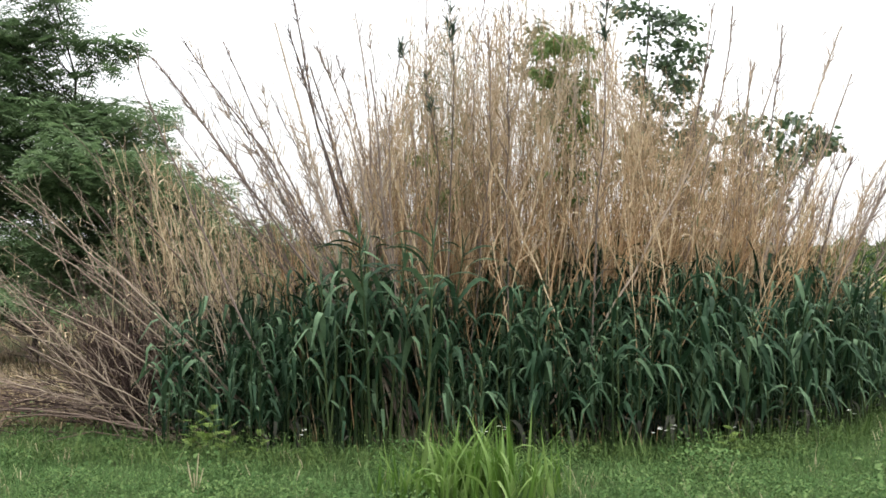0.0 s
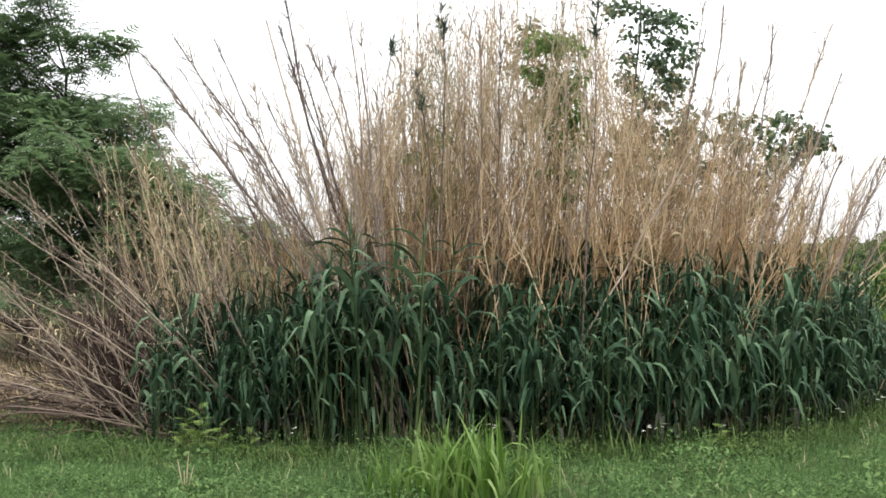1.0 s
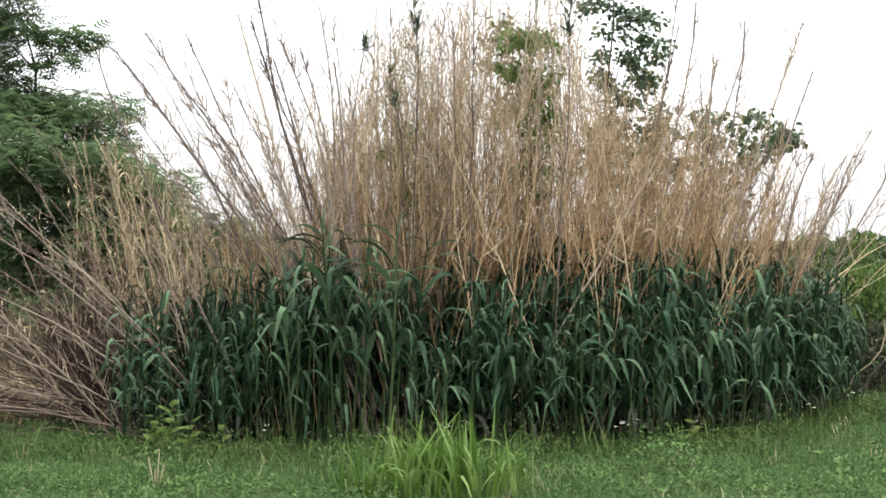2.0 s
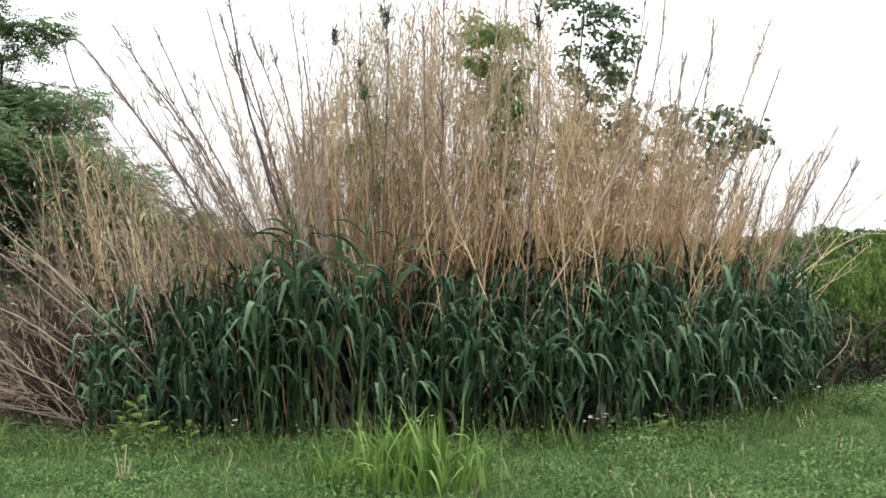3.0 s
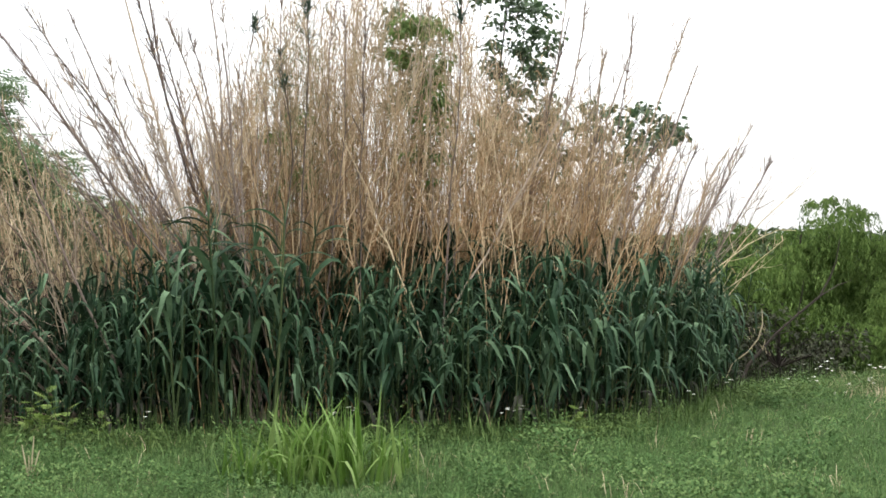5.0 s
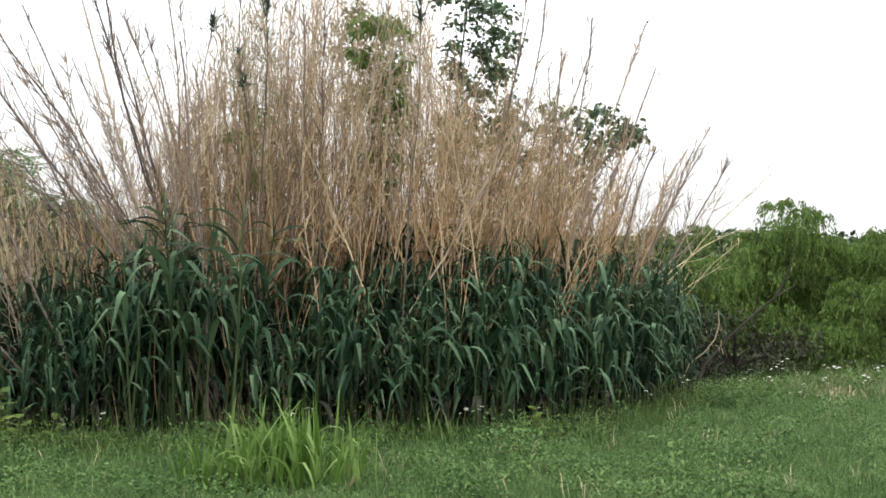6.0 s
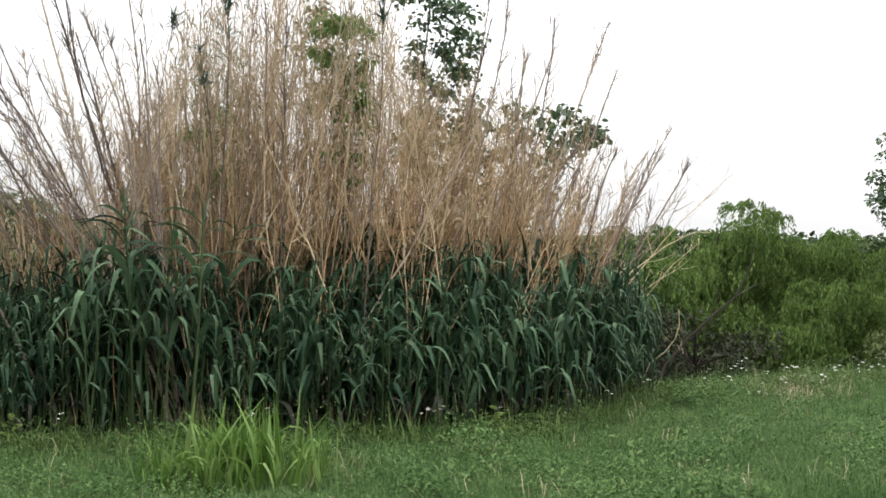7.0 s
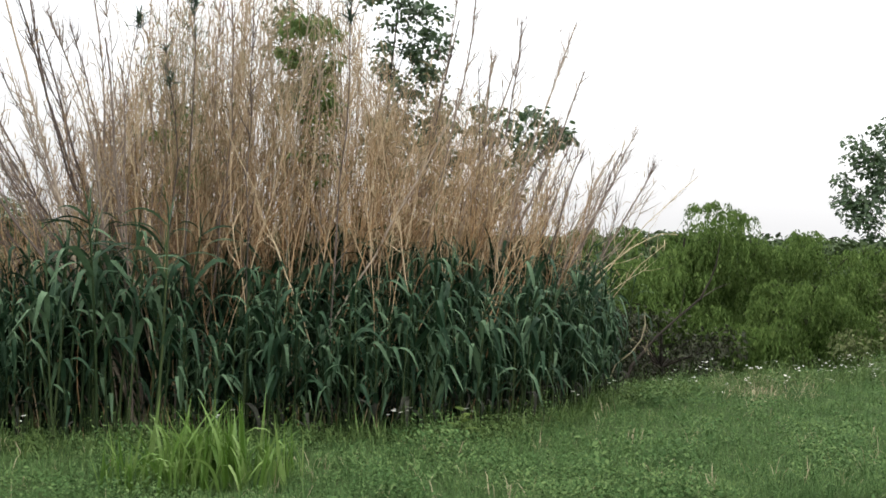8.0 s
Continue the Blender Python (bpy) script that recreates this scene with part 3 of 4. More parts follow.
def build_dry():
    rnd = random.Random(8)
    for i in range(92):
        tx = -2.7 + 6.7 * ((i + rnd.random()) / 92) ** 0.8
        h = cane_top(tx + rnd.gauss(0, 0.12)) * rnd.uniform(0.68, 1.06)
        b = foot(tx - (lean_of(tx) + rnd.gauss(0, 0.32 if i % 5 == 0 else 0.14)) * h, 0.7 + rnd.random() * (0.4 if i % 3 == 0 else 1.0))
        dry_cane(b, (tx, b[1] + rnd.uniform(-0.3, 0.3), h), rnd.uniform(0.0, 0.05), 1000 + i, rnd.uniform(0.6, 1.2), rnd.uniform(0.0055, 0.009), green=rnd.random() < (0.4 if -0.25 < tx < 1.5 else 0.1), mat=M_BRUSHCANE if tx < -1.45 else None)
    for i in range(38):
        tx = -1.0 + 4.6 * ((i + rnd.random()) / 38)
        h = cane_top(tx) * rnd.uniform(0.5, 0.85)
        b = foot(tx - (lean_of(tx) + rnd.gauss(0, 0.16)) * h, rnd.uniform(0.32, 0.62))
        dry_cane(b, (tx, b[1] + rnd.uniform(0, 0.3), h), rnd.uniform(0.0, 0.05), 1500 + i, 0.8, rnd.uniform(0.005, 0.008), from_z=1.3)
    # single long canes that stand out against the sky: foot, tip, tip's height, share with a plume
    tall = [(0.1, -2.18, 3.06, 0.1), (0.05, -1.93, 3.2, 0.04), (0.0, -1.73, 3.27, 0), (-1.0, -2.28, 3.03, 0), (0.0, -2.02, 2.75, 0.06), (-0.1, -1.16, 3.62, 0.06), (-0.15, -1.2, 3.32, 0), (-0.1, -1.1, 3.3, 0.05),
            (-0.2, -0.97, 3.05, 0), (-0.2, -0.8, 3.12, 0.12), (-0.25, -0.53, 3.46, 0), (-0.2, -0.68, 3.12, 0.06), (-0.1, -0.42, 2.95, 0), (0.05, 0.02, 3.6, 0), (0.3, 0.45, 3.8, 0), (0.7, 0.68, 3.9, 0), (1.1, 1.22, 3.8, 0),
            (1.8, 2.53, 3.68, 0.06), (1.85, 2.6, 3.55, 0.12), (1.8, 2.45, 3.4, 0), (2.3, 2.84, 3.17, 0.08), (2.45, 3.03, 3.43, 0.08), (2.4, 2.74, 3.12, 0), (2.6, 3.08, 3.22, 0), (2.4, 3.42, 3.4, 0.13), (2.2, 3.64, 3.02, 0),
            (3.3, 4.52, 2.6, 0.05), (3.2, 4.18, 2.36, 0), (3.3, 4.7, 2.27, 0.08), (3.1, 3.92, 2.38, 0), (3.2, 4.03, 2.33, 0), (3.2, 4.31, 2.33, 0.05), (2.9, 3.75, 2.5, 0)]
    heroes = len(tall)
    for i in range(20):
        tx = 3.1 + 1.5 * (i + rnd.random()) / 20
        tall.append((tx - rnd.uniform(0.2, 0.75), tx, interp(tx, (3.1, 2.5), (4.2, 2.3), (4.6, 2.1), (4.9, 1.9)) * rnd.uniform(0.8, 1.04), 0))
    for i in range(24):
        tx = -2.0 + 1.9 * (i + rnd.random()) / 24
        tall.append((tx * 0.05 + rnd.uniform(-0.35, 0.15), tx, rnd.uniform(2.1, 3.1), 0))
    for x, tx, tz, _ in tall[:heroes:2]:
        tall.append((x + rnd.uniform(-0.15, 0.15), tx + rnd.choice((-1, 1)) * rnd.uniform(0.04, 0.14), tz * rnd.uniform(0.76, 0.97), 0))
    for i, (x, tx, tz, plume) in enumerate(tall):
        b = foot(x, (1.1 if x > 1.5 else 0.6) + 0.25 * (i % 3))
        dry_cane(b, (tx, b[1] - 0.1, tz), 0.05 if abs(tx - x) > 1 else 0.0, 3000 + i, 1.7, (rnd.uniform(0.006, 0.008) if 0 < tx < 1.5 else rnd.uniform(0.01, 0.0155)) if i < heroes else rnd.uniform(0.0045, 0.0085), "long bare reed cane rising against the sky", 0.6, M_TALLCANE, 1.3, 0, 0, 0.5, plume)
    for i, (x, tx, tz, share) in enumerate([(0.1, 0.17, 3.72, 0.19), (1.3, 1.36, 3.85, 0.19), (-0.2, -0.27, 3.15, 0.05), (0.0, 0.02, 2.95, 0.12)]):
        b = foot(x, 0.45)
        dry_cane(b, (tx, b[1], tz), 0, 3300 + i, 0.8, 0.0095, "old reed cane with living dark green leaves at the top", 0.4, M_TALLCANE, 1.0, share)
    # canes that lean across their neighbours
    for i in range(26):
        tx = rnd.uniform(-0.3, 3.4)
        h = cane_top(tx) * rnd.uniform(0.62, 0.95)
        b = foot(tx - (lean_of(tx) + rnd.choice((-1, 1, 1)) * rnd.uniform(0.2, 0.48)) * h, rnd.uniform(0.6, 1.0))
        dry_cane(b, (tx, b[1] + rnd.uniform(-0.3, 0.0), h), rnd.uniform(-0.04, 0.08), 3700 + i, 0.9, rnd.uniform(0.005, 0.009), "dry tan reed cane leaning across its neighbours", from_z=1.3)
    # canes that still carry olive leaves: foot, tip, height
    for i in range(15):
        tx = rnd.uniform(-0.28, 0.22) if i < 9 else rnd.choice((0.95, 1.2, 2.0, 2.3)) + rnd.uniform(-0.12, 0.12)
        h = rnd.uniform(2.4, 3.25) if i < 9 else rnd.uniform(0.72, 0.98) * cane_top(tx)
        b = foot(tx * 0.8, rnd.uniform(0.7, 1.0))
        dry_cane(b, (tx, b[1] + rnd.uniform(-0.2, 0.1), h), 0.02, 3600 + i, 0.7, 0.0048, "old reed cane still carrying olive green leaves", 2.2, None, h * 0.55, 0, 1.0)
    # a dead cane lying aslant across the front of the others
    b = foot(0.75, 0.5)
    dry_cane(b, (2.35, b[1] + 0.1, 2.66), 0.06, 3390, 1.2, 0.012, "long grey dead cane leaning across the other canes", 0.5, M_TALLCANE, 1.3, 0, 0, 0.5)
    # canes bent over at the end of the stand
    for i, (x, tx, tz, sag) in enumerate([(3.0, 5.05, 2.15, 0.2), (3.0, 4.72, 1.58, 0.42), (3.4, 4.7, 1.5, 0.12), (3.3, 4.5, 1.25, 0.2)]):
        b = foot(x, 1.1)
        dry_cane(b, (tx, 10.1, tz), sag, 3400 + i, 0.6, 0.0088, "pale tan cane bent over at the end of the stand", 0.3, M_BENTCANE)
    # the mass of canes behind, past counting
    rng = np.random.default_rng(9)
    g, gl, gs, gg, gp = Geo(), Geo(), Geo(), Geo(), Geo()
    for i in range(1110):
        tx = rng.uniform(-2.75, 3.9) if i % 5 and i < 950 else rng.uniform(-0.75, 2.0 if i > 950 else 3.4)
        if tx < -1.5 and i % 3 == 0 or -1.5 < tx < -0.65 and i % 2 == 0:
            continue
        h = cane_top(tx + rng.normal(0, 0.18)) * (0.5 + 0.52 * rng.random() ** (0.6 if i < 950 else 0.3))
        b = foot(tx - (lean_of(tx) + rng.normal(0, 0.32 if i % 5 == 0 else 0.11)) * h, 0.75 + rng.random() * 2.2)
        cane_geo(gp if tx < -1.35 else g, gg if rng.random() < (0.6 if -0.25 < tx < 0.3 or 0.95 < tx < 1.4 else 0.14) else (gp if tx < -1.35 else gl), gs, b, (tx, b[1] + rng.uniform(-0.3, 0.3), h), rng.uniform(0, 0.05), rng, rng.uniform(0.0045, 0.008), 0.6, leaves=0.8)
    ob = thing("dry_reed_thicket", pose(0, 0, 0), "dense mass of dry tan canes inside the stand", "reeds", kind="stuff")
    part("canes", g.mesh("canes", M_CANE_SHADED), ob, kind="stuff")
    part("bleached_canes", gp.mesh("bleached_canes", M_PALECANE), ob, "bleached greyish tan canes", kind="stuff")
    part("dry_leaves", gl.mesh("dry_leaves", M_DRYLEAF), ob, kind="stuff")
    part("olive_leaves", gg.mesh("olive_leaves", M_SIDELEAF), ob, kind="stuff")


build_dry()


# ---- dead brush leaning out of the stand, and the dry field behind ----
def build_brush():
    rnd = random.Random(61)
    for i in range(26):
        x = rnd.uniform(-2.5, -1.2)
        b = (x, stand_front(x) + rnd.uniform(0.3, 1.3), 0.0)
        a = radians(rnd.gauss(42, 22) if i % 6 else rnd.uniform(60, 88))
        L = rnd.uniform(1.2, 2.4)
        dry_cane(b, (x - math.sin(a) * L, b[1] + rnd.uniform(-0.1, 0.7), 0.12 + math.cos(a) * L + rnd.uniform(0, 0.25)), rnd.uniform(-0.1, 0.2), 5000 + i, 1.0, rnd.uniform(0.0045, 0.009), "weathered grey-brown cane leaning out low", 0.5, M_BRUSHCANE, 0.1)
    for i in range(16):
        u = i / 15
        b = (-1.15 - 0.5 * u + rnd.uniform(-0.25, 0.25), stand_front(-1.6) + rnd.uniform(0.6, 1.1), 0.0)
        tip = (-2.7 - 0.8 * rnd.random(), b[1] - rnd.uniform(0.3, 0.7), 2.35 - 2.0 * u ** 1.3 + rnd.uniform(-0.15, 0.2))
        dry_cane(b, tip, rnd.uniform(0.0, 0.16), 5200 + i, 0.55, rnd.uniform(0.008, 0.011), "long weathered pale cane leaning far out of the stand", 0.25, M_BRUSHCANE, 0.7)
    # two weathered canes lying out low over the brush
    for i, (x, tip, sag) in enumerate(((-1.7, (-3.7, 8.55, 0.36), 0.1), (-1.9, (-3.5, 8.7, 0.2), 0.16))):
        dry_cane((x, 8.75, 0.0), tip, sag, 5300 + i, 0.3, 0.0085, "weathered cane lying out low over the brush", 0.1, M_BRUSHCANE, 0.3)
    rng = np.random.default_rng(62)
    g, gl, gs = Geo(), Geo(), Geo()
    for i in range(250):
        x = rng.normal(-2.4, 0.17)
        b = (x, 9.2 + rng.random() * 1.2, 0.0)
        a = radians(rng.normal(10, 20))
        L = rng.uniform(0.5, 1.45)
        cane_geo(g, gl, gs, b, (x - math.sin(a) * L, b[1] + rng.uniform(-0.4, 0.4), 0.05 + math.cos(a) * L), rng.uniform(-0.05, 0.12), rng, 0.005, 1.2, 0.05, 0.7, 0, 1.0, 4.5)
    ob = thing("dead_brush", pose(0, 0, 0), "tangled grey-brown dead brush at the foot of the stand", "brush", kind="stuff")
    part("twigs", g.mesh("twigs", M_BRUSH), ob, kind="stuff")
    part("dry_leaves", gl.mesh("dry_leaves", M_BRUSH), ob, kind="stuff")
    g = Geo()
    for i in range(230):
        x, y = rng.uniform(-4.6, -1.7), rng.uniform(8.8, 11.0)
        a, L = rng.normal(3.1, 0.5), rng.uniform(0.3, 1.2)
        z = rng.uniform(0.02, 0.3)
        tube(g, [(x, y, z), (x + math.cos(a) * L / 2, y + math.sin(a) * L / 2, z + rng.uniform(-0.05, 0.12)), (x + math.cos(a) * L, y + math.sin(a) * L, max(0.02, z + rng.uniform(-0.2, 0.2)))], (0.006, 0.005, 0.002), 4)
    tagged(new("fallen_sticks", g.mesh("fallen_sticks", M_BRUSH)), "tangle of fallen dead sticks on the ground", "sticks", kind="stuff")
    g = Geo()
    n = 3600
    y = 9.6 + 15 * rng.random(n) ** 1.4
    x = -y * rng.uniform(0.16, 0.52, n) - 0.3
    p = np.array([(a, b, ground_z(a, b)) for a, b in zip(x, y)])
    lush = np.array([noise.noise((a * 0.6, b * 0.6, 3.0)) for a, b in zip(x, y)])
    scatter(g, tuft_shapes(rng, 6, 8, 0.6, 0.008), p, turns(rng.uniform(0, 6.28, n)), rng.uniform(0.5, 1.2, n) * (1 + 0.5 * lush), rng)
    tagged(new("dry_grass_field", g.mesh("dry_grass_field", M_DRYGRASS)), "tall dry tan grass behind the brush", "grass", kind="stuff")


build_brush()


# ---- trees ----
def oval(s=1.0, wide=0.8):
    v = np.array([(0, 0, 0), (0.3, 0.5 * wide, 0.08), (0.65, 0.4 * wide, 0.06), (1, 0, -0.05), (0.65, -0.4 * wide, 0.06), (0.3, -0.5 * wide, 0.08)]) * s
    return v, [(0, 1, 2, 3), (0, 3, 4, 5)]


def feather(pairs=7, length=1.0, leaflet=0.24, bend=0.25, wide=0.075):
    g = Geo()
    for i in range(pairs):
        u = (i + 0.7) / pairs
        q = np.array((u * length, 0, -bend * u * u))
        L = leaflet * (0.6 + 0.8 * math.sin(3.0 * u + 0.1))
        for s in (-1, 1):
            w = np.array((0.5, s * 0.85, -0.2)) * L
            e = np.array((wide, 0, 0)) * length
            g.add([q - e * 0.5, q + e * 0.5, q + w + e * 0.35, q + w - e * 0.35], [(0, 1, 2, 3)])
    return np.concatenate(g.v), np.concatenate(g.loops).reshape(-1, 4)


def hanging_twig(rng, leaves=14, length=1.0, size=0.24):
    """A willow strand: it arches over and hangs, with narrow leaves along it."""
    g = Geo()
    out = rng.uniform(0.2, 0.5)
    for i in range(leaves):
        u = (i + rng.random()) / leaves
        q = np.array((out * math.sin(u * 1.5), 0.08 * math.sin(u * 5), 0.16 * math.sin(u * 3.1) - u * u * length))
        a = rng.uniform(0, 6.28)
        d = np.array((math.cos(a) * 0.5, math.sin(a) * 0.5, -0.85)) * size * rng.uniform(0.7, 1.3)
        e = np.cross(d, (rng.uniform(-1, 1), rng.uniform(-1, 1), 0.4)); e *= 0.15 * size / (np.linalg.norm(e) + 1e-9)
        g.add([q, q + d * 0.45 + e, q + d, q + d * 0.45 - e], [(0, 1, 2, 3)])
    return np.concatenate(g.v), np.concatenate(g.loops).reshape(-1, 4)


R7 = np.random.default_rng(77)
LEAF_KINDS = {"feather": [feather(4, 1.0, 0.3, b, 0.13) for b in (0.1, 0.3, 0.5)], "broad": [oval(1, 0.85), oval(1, 0.7), oval(1, 1.0)],
              "willow": [hanging_twig(R7) for _ in range(6)], "small": [oval(1, 0.55)]}


def tree(name, label, base, trunk, clumps, kind, mat, seed, per, size, r0=0.12, squash=0.75, category="tree", hang=0.0):
    """trunk: points from the foot up, in the tree's own space; clumps: (x, y, z, radius), each at the end of a limb; per: leaves in a clump of radius 1."""
    rng = np.random.default_rng(seed)
    ob = thing(name, Matrix.Translation(base), label, category)
    g = Geo()
    tp = np.array(trunk, float)
    tube(g, tp, np.linspace(r0, r0 * 0.25, len(tp)), 8)
    part("trunk", g.mesh("trunk", M_BARK), ob)
    tz = tp[:, 2]
    crown, twigs = Geo(), Geo()
    for c in clumps:
        cr, c = c[3], np.array(c[:3])
        zs = min(max(tz[0] + 0.3, c[2] - 0.5 - 0.6 * np.hypot(c[0], c[1])), tz[-1] * 0.97)
        s = np.array([np.interp(zs, tz, tp[:, i]) for i in range(3)])
        mid = s * 0.5 + c * 0.5 + rng.uniform(-0.1, 0.1, 3) + np.array((0, 0, 0.08))
        limb = Geo()
        tube(limb, [s, mid, c], (r0 * 0.22, r0 * 0.13, r0 * 0.05), 5)
        n = int(per * cr * cr)
        v = rng.normal(size=(n, 3)); v /= np.linalg.norm(v, axis=1, keepdims=True)
        if kind == "willow":
            v[:, 2] = np.abs(v[:, 2])
        p = c + v * cr * (rng.random(n) ** 0.5)[:, None] * np.array((1, 1, squash))
        for k in range(0, n, max(1, n // 10)):
            tube(twigs, [c + (mid - c) * rng.random() * 0.4, (c + p[k]) / 2 + np.array((0, 0, 0.04)), p[k]], (r0 * 0.05, r0 * 0.035, r0 * 0.015), 3)
        part("limb", limb.mesh("limb", M_BARK), ob)
        yaw = np.arctan2(v[:, 1], v[:, 0]) + rng.uniform(-0.9, 0.9, n)
        if kind == "willow":
            rot = turns(yaw, rng.uniform(-0.15, 0.15, n))
        elif kind == "feather":
            rot = turns(yaw, rng.uniform(-0.5, 0.5, n), rng.uniform(-0.5, 0.5, n))
        else:
            rot = turns(yaw, rng.uniform(-0.2, 1.4, n), rng.uniform(-0.9, 0.9, n))
        scatter(crown, LEAF_KINDS[kind], p, rot, size * rng.uniform(0.65, 1.2, n), rng)
    part("brushwood", twigs.mesh("brushwood", M_BARK), ob, kind="stuff")
    part("crown", crown.mesh("crown", mat, False), ob)
    return ob


def clumps_between(seed, n, x0, x1, y0, y1, low, high, r0, r1, power=0.85):
    """Clumps between two outlines low(x), high(x)."""
    rnd = random.Random(seed)
    out = []
    for _ in range(n):
        x, r = rnd.uniform(x0, x1), rnd.uniform(r0, r1)
        a, b = low(x) + r * 0.7, high(x) - r * 0.7
        out.append((x, rnd.uniform(y0, y1), a + (max(a, b) - a) * rnd.random() ** power, r))
    return out


def build_trees():
    # locust with feathery leaves behind the stand
    cl = clumps_between(1, 80, -3.2, 1.75, -1.2, 1.2, lambda x: interp(x, (-1, 1.05), (1.75, 0.6)), lambda x: interp(x, (-3, 3.7), (0.8, 3.7), (1.4, 3.4), (1.9, 2.6)), 0.32, 0.6)
    cl += [(-0.75, 0, 4.25, 0.36), (-0.45, 0, 4.75, 0.4), (0.35, 0, 4.5, 0.36), (0.75, 0, 4.4, 0.33), (1.05, 0.1, 4.45, 0.22), (-0.25, 0, 5.25, 0.36), (-1.1, 0, 4.0, 0.4), (-0.9, 0.2, 4.6, 0.3), (-1.6, 0, 4.5, 0.4), (0.1, 0, 4.9, 0.3), (-1.5, 0.2, 5.0, 0.4),
           (0.9, 0, 3.5, 0.35), (1.4, 0, 3.4, 0.28), (-0.3, 0.1, 4.3, 0.3), (0.05, -0.1, 4.5, 0.25), (-0.6, 0, 5.4, 0.3), (-0.2, 0, 3.9, 0.3), (-0.7, 0, 3.7, 0.35)]
    cl += clumps_between(7, 5, -1.9, -0.6, -0.6, 0.5, lambda x: 3.7, lambda x: 5.6, 0.25, 0.38)
    cl += clumps_between(6, 24, -2.0, 1.5, -0.8, 0.5, lambda x: 2.3, lambda x: 3.8, 0.28, 0.42)
    cl += clumps_between(17, 8, -1.3, 0.3, -0.4, 0.4, lambda x: 3.35, lambda x: 4.3, 0.24, 0.36)
    cl += clumps_between(18, 12, -2.4, 0.8, -0.5, 0.5, lambda x: 0.95, lambda x: 1.9, 0.28, 0.42)
    cl += clumps_between(19, 15, -2.6, 1.45, -0.5, 0.5, lambda x: 2.7, lambda x: interp(x, (-2.6, 4.1), (0.6, 4.0), (1.5, 3.6)), 0.26, 0.4)
    cl += clumps_between(20, 10, -0.9, 1.0, -0.3, 0.3, lambda x: 3.9, lambda x: 5.4 - 0.9 * abs(x), 0.22, 0.34)
    cl += [(-1.2 + 0.35 * k, -2.6 + 0.1 * k, 0.75 + 0.1 * (k % 3), 0.28) for k in range(7)]
    tree("locust_tree", "dark green tree with feathery leaves in layers", (-5.4, 16, 0), [(-0.3, 0, 0), (0, 0, 1.5), (0.3, 0.1, 3), (0.35, 0, 4.0), (0.0, 0, 5.3)], cl, "feather", M_LOCUST, 3, 900, 0.22, 0.035)
    cl = clumps_between(2, 66, -1.6, 1.9, -0.6, 0.6, lambda x: 0.7 if x < -0.4 else 0.2, lambda x: interp(x, (-1.6, 3.4), (-0.3, 2.9), (0.7, 2.2), (1.9, 1.5)), 0.28, 0.45)
    tree("locust_tree", "low dark green locust growth behind the dry canes", (-3.3, 14.5, 0), [(0, 0, 0), (0, 0, 0.8), (0, 0, 1.6)], cl, "feather", M_LOCUST, 4, 1200, 0.21, 0.03)
    # poplar and mulberry behind the stand
    cl = clumps_between(3, 56, 0.3, 1.15, -0.4, 0.4, lambda x: 2.3, lambda x: interp(x, (0.1, 4.4), (0.9, 4.35), (1.25, 3.9)), 0.11, 0.19)
    cl += clumps_between(4, 14, -0.75, -0.2, -0.3, 0.3, lambda x: 2.7, lambda x: 4.15, 0.16, 0.24)
    cl += [(0.5, 0, 4.5, 0.2), (0.8, 0, 4.6, 0.22), (0.3, 0, 4.7, 0.2)]
    tree("poplar_tree", "slender poplar with loose dark green leaves", (1.85, 12.5, 0), [(0.4, 0, 0), (0.4, 0, 1.6), (0.5, 0, 3), (0.6, 0, 4), (0.6, 0, 4.9)], cl, "broad", M_POPLAR, 5, 2400, 0.058, 0.02)
    cl = clumps_between(5, 84, -1.35, 0.98, -0.4, 0.4, lambda x: interp(x, (0, 1.7), (0.4, 2.35), (0.85, 2.75)), lambda x: interp(x, (-1.2, 3.25), (-0.6, 3.4), (0.0, 3.42), (0.95, 3.32)), 0.09, 0.17)
    tree("mulberry_tree", "broad-leaved young tree behind the dry canes", (3.5, 12.5, -0.3), [(0, 0, 0), (0, 0, 1), (0.05, 0, 2.0), (0.1, 0, 2.9)], cl, "broad", M_POPLAR, 6, 1100, 0.09, 0.03)
    cl = clumps_between(41, 34, -0.2, 0.22, -0.15, 0.25, lambda x: 1.75, lambda x: 3.45, 0.07, 0.13)
    cl += clumps_between(42, 8, -1.25, -0.95, 0.0, 0.3, lambda x: 1.7, lambda x: 2.8, 0.1, 0.17)
    tree("sapling", "bright green sapling growing up among the canes", (1.15, 9.35, 0), [(0, 0, 0), (0.02, 0, 1.4), (0.0, 0, 2.6), (0.03, 0, 3.3)], cl, "small", M_SAPLING, 43, 2600, 0.06, 0.007)
    # willows beyond the bank
    for bx, by, w, top, sd in [(8.2, 20, 1.8, 3.6, 7), (9.7, 20.6, 1.0, 4.0, 11), (10.6, 21, 0.8, 4.15, 8), (11.5, 21.3, 0.9, 4.05, 14), (12.7, 21.5, 1.1, 3.6, 9), (14.6, 22, 1.8, 3.3, 10), (17.6, 22, 2.0, 3.8, 12), (11.5, 18.8, 1.5, 2.7, 13)]:
        cl = clumps_between(sd, int(14 + 18 * w), -w, w, -0.9, 0.7, lambda x: 0.1, lambda x, w=w, top=top: top - 0.9 * (abs(x) / w) ** 2, 0.2, 0.52, 0.7)
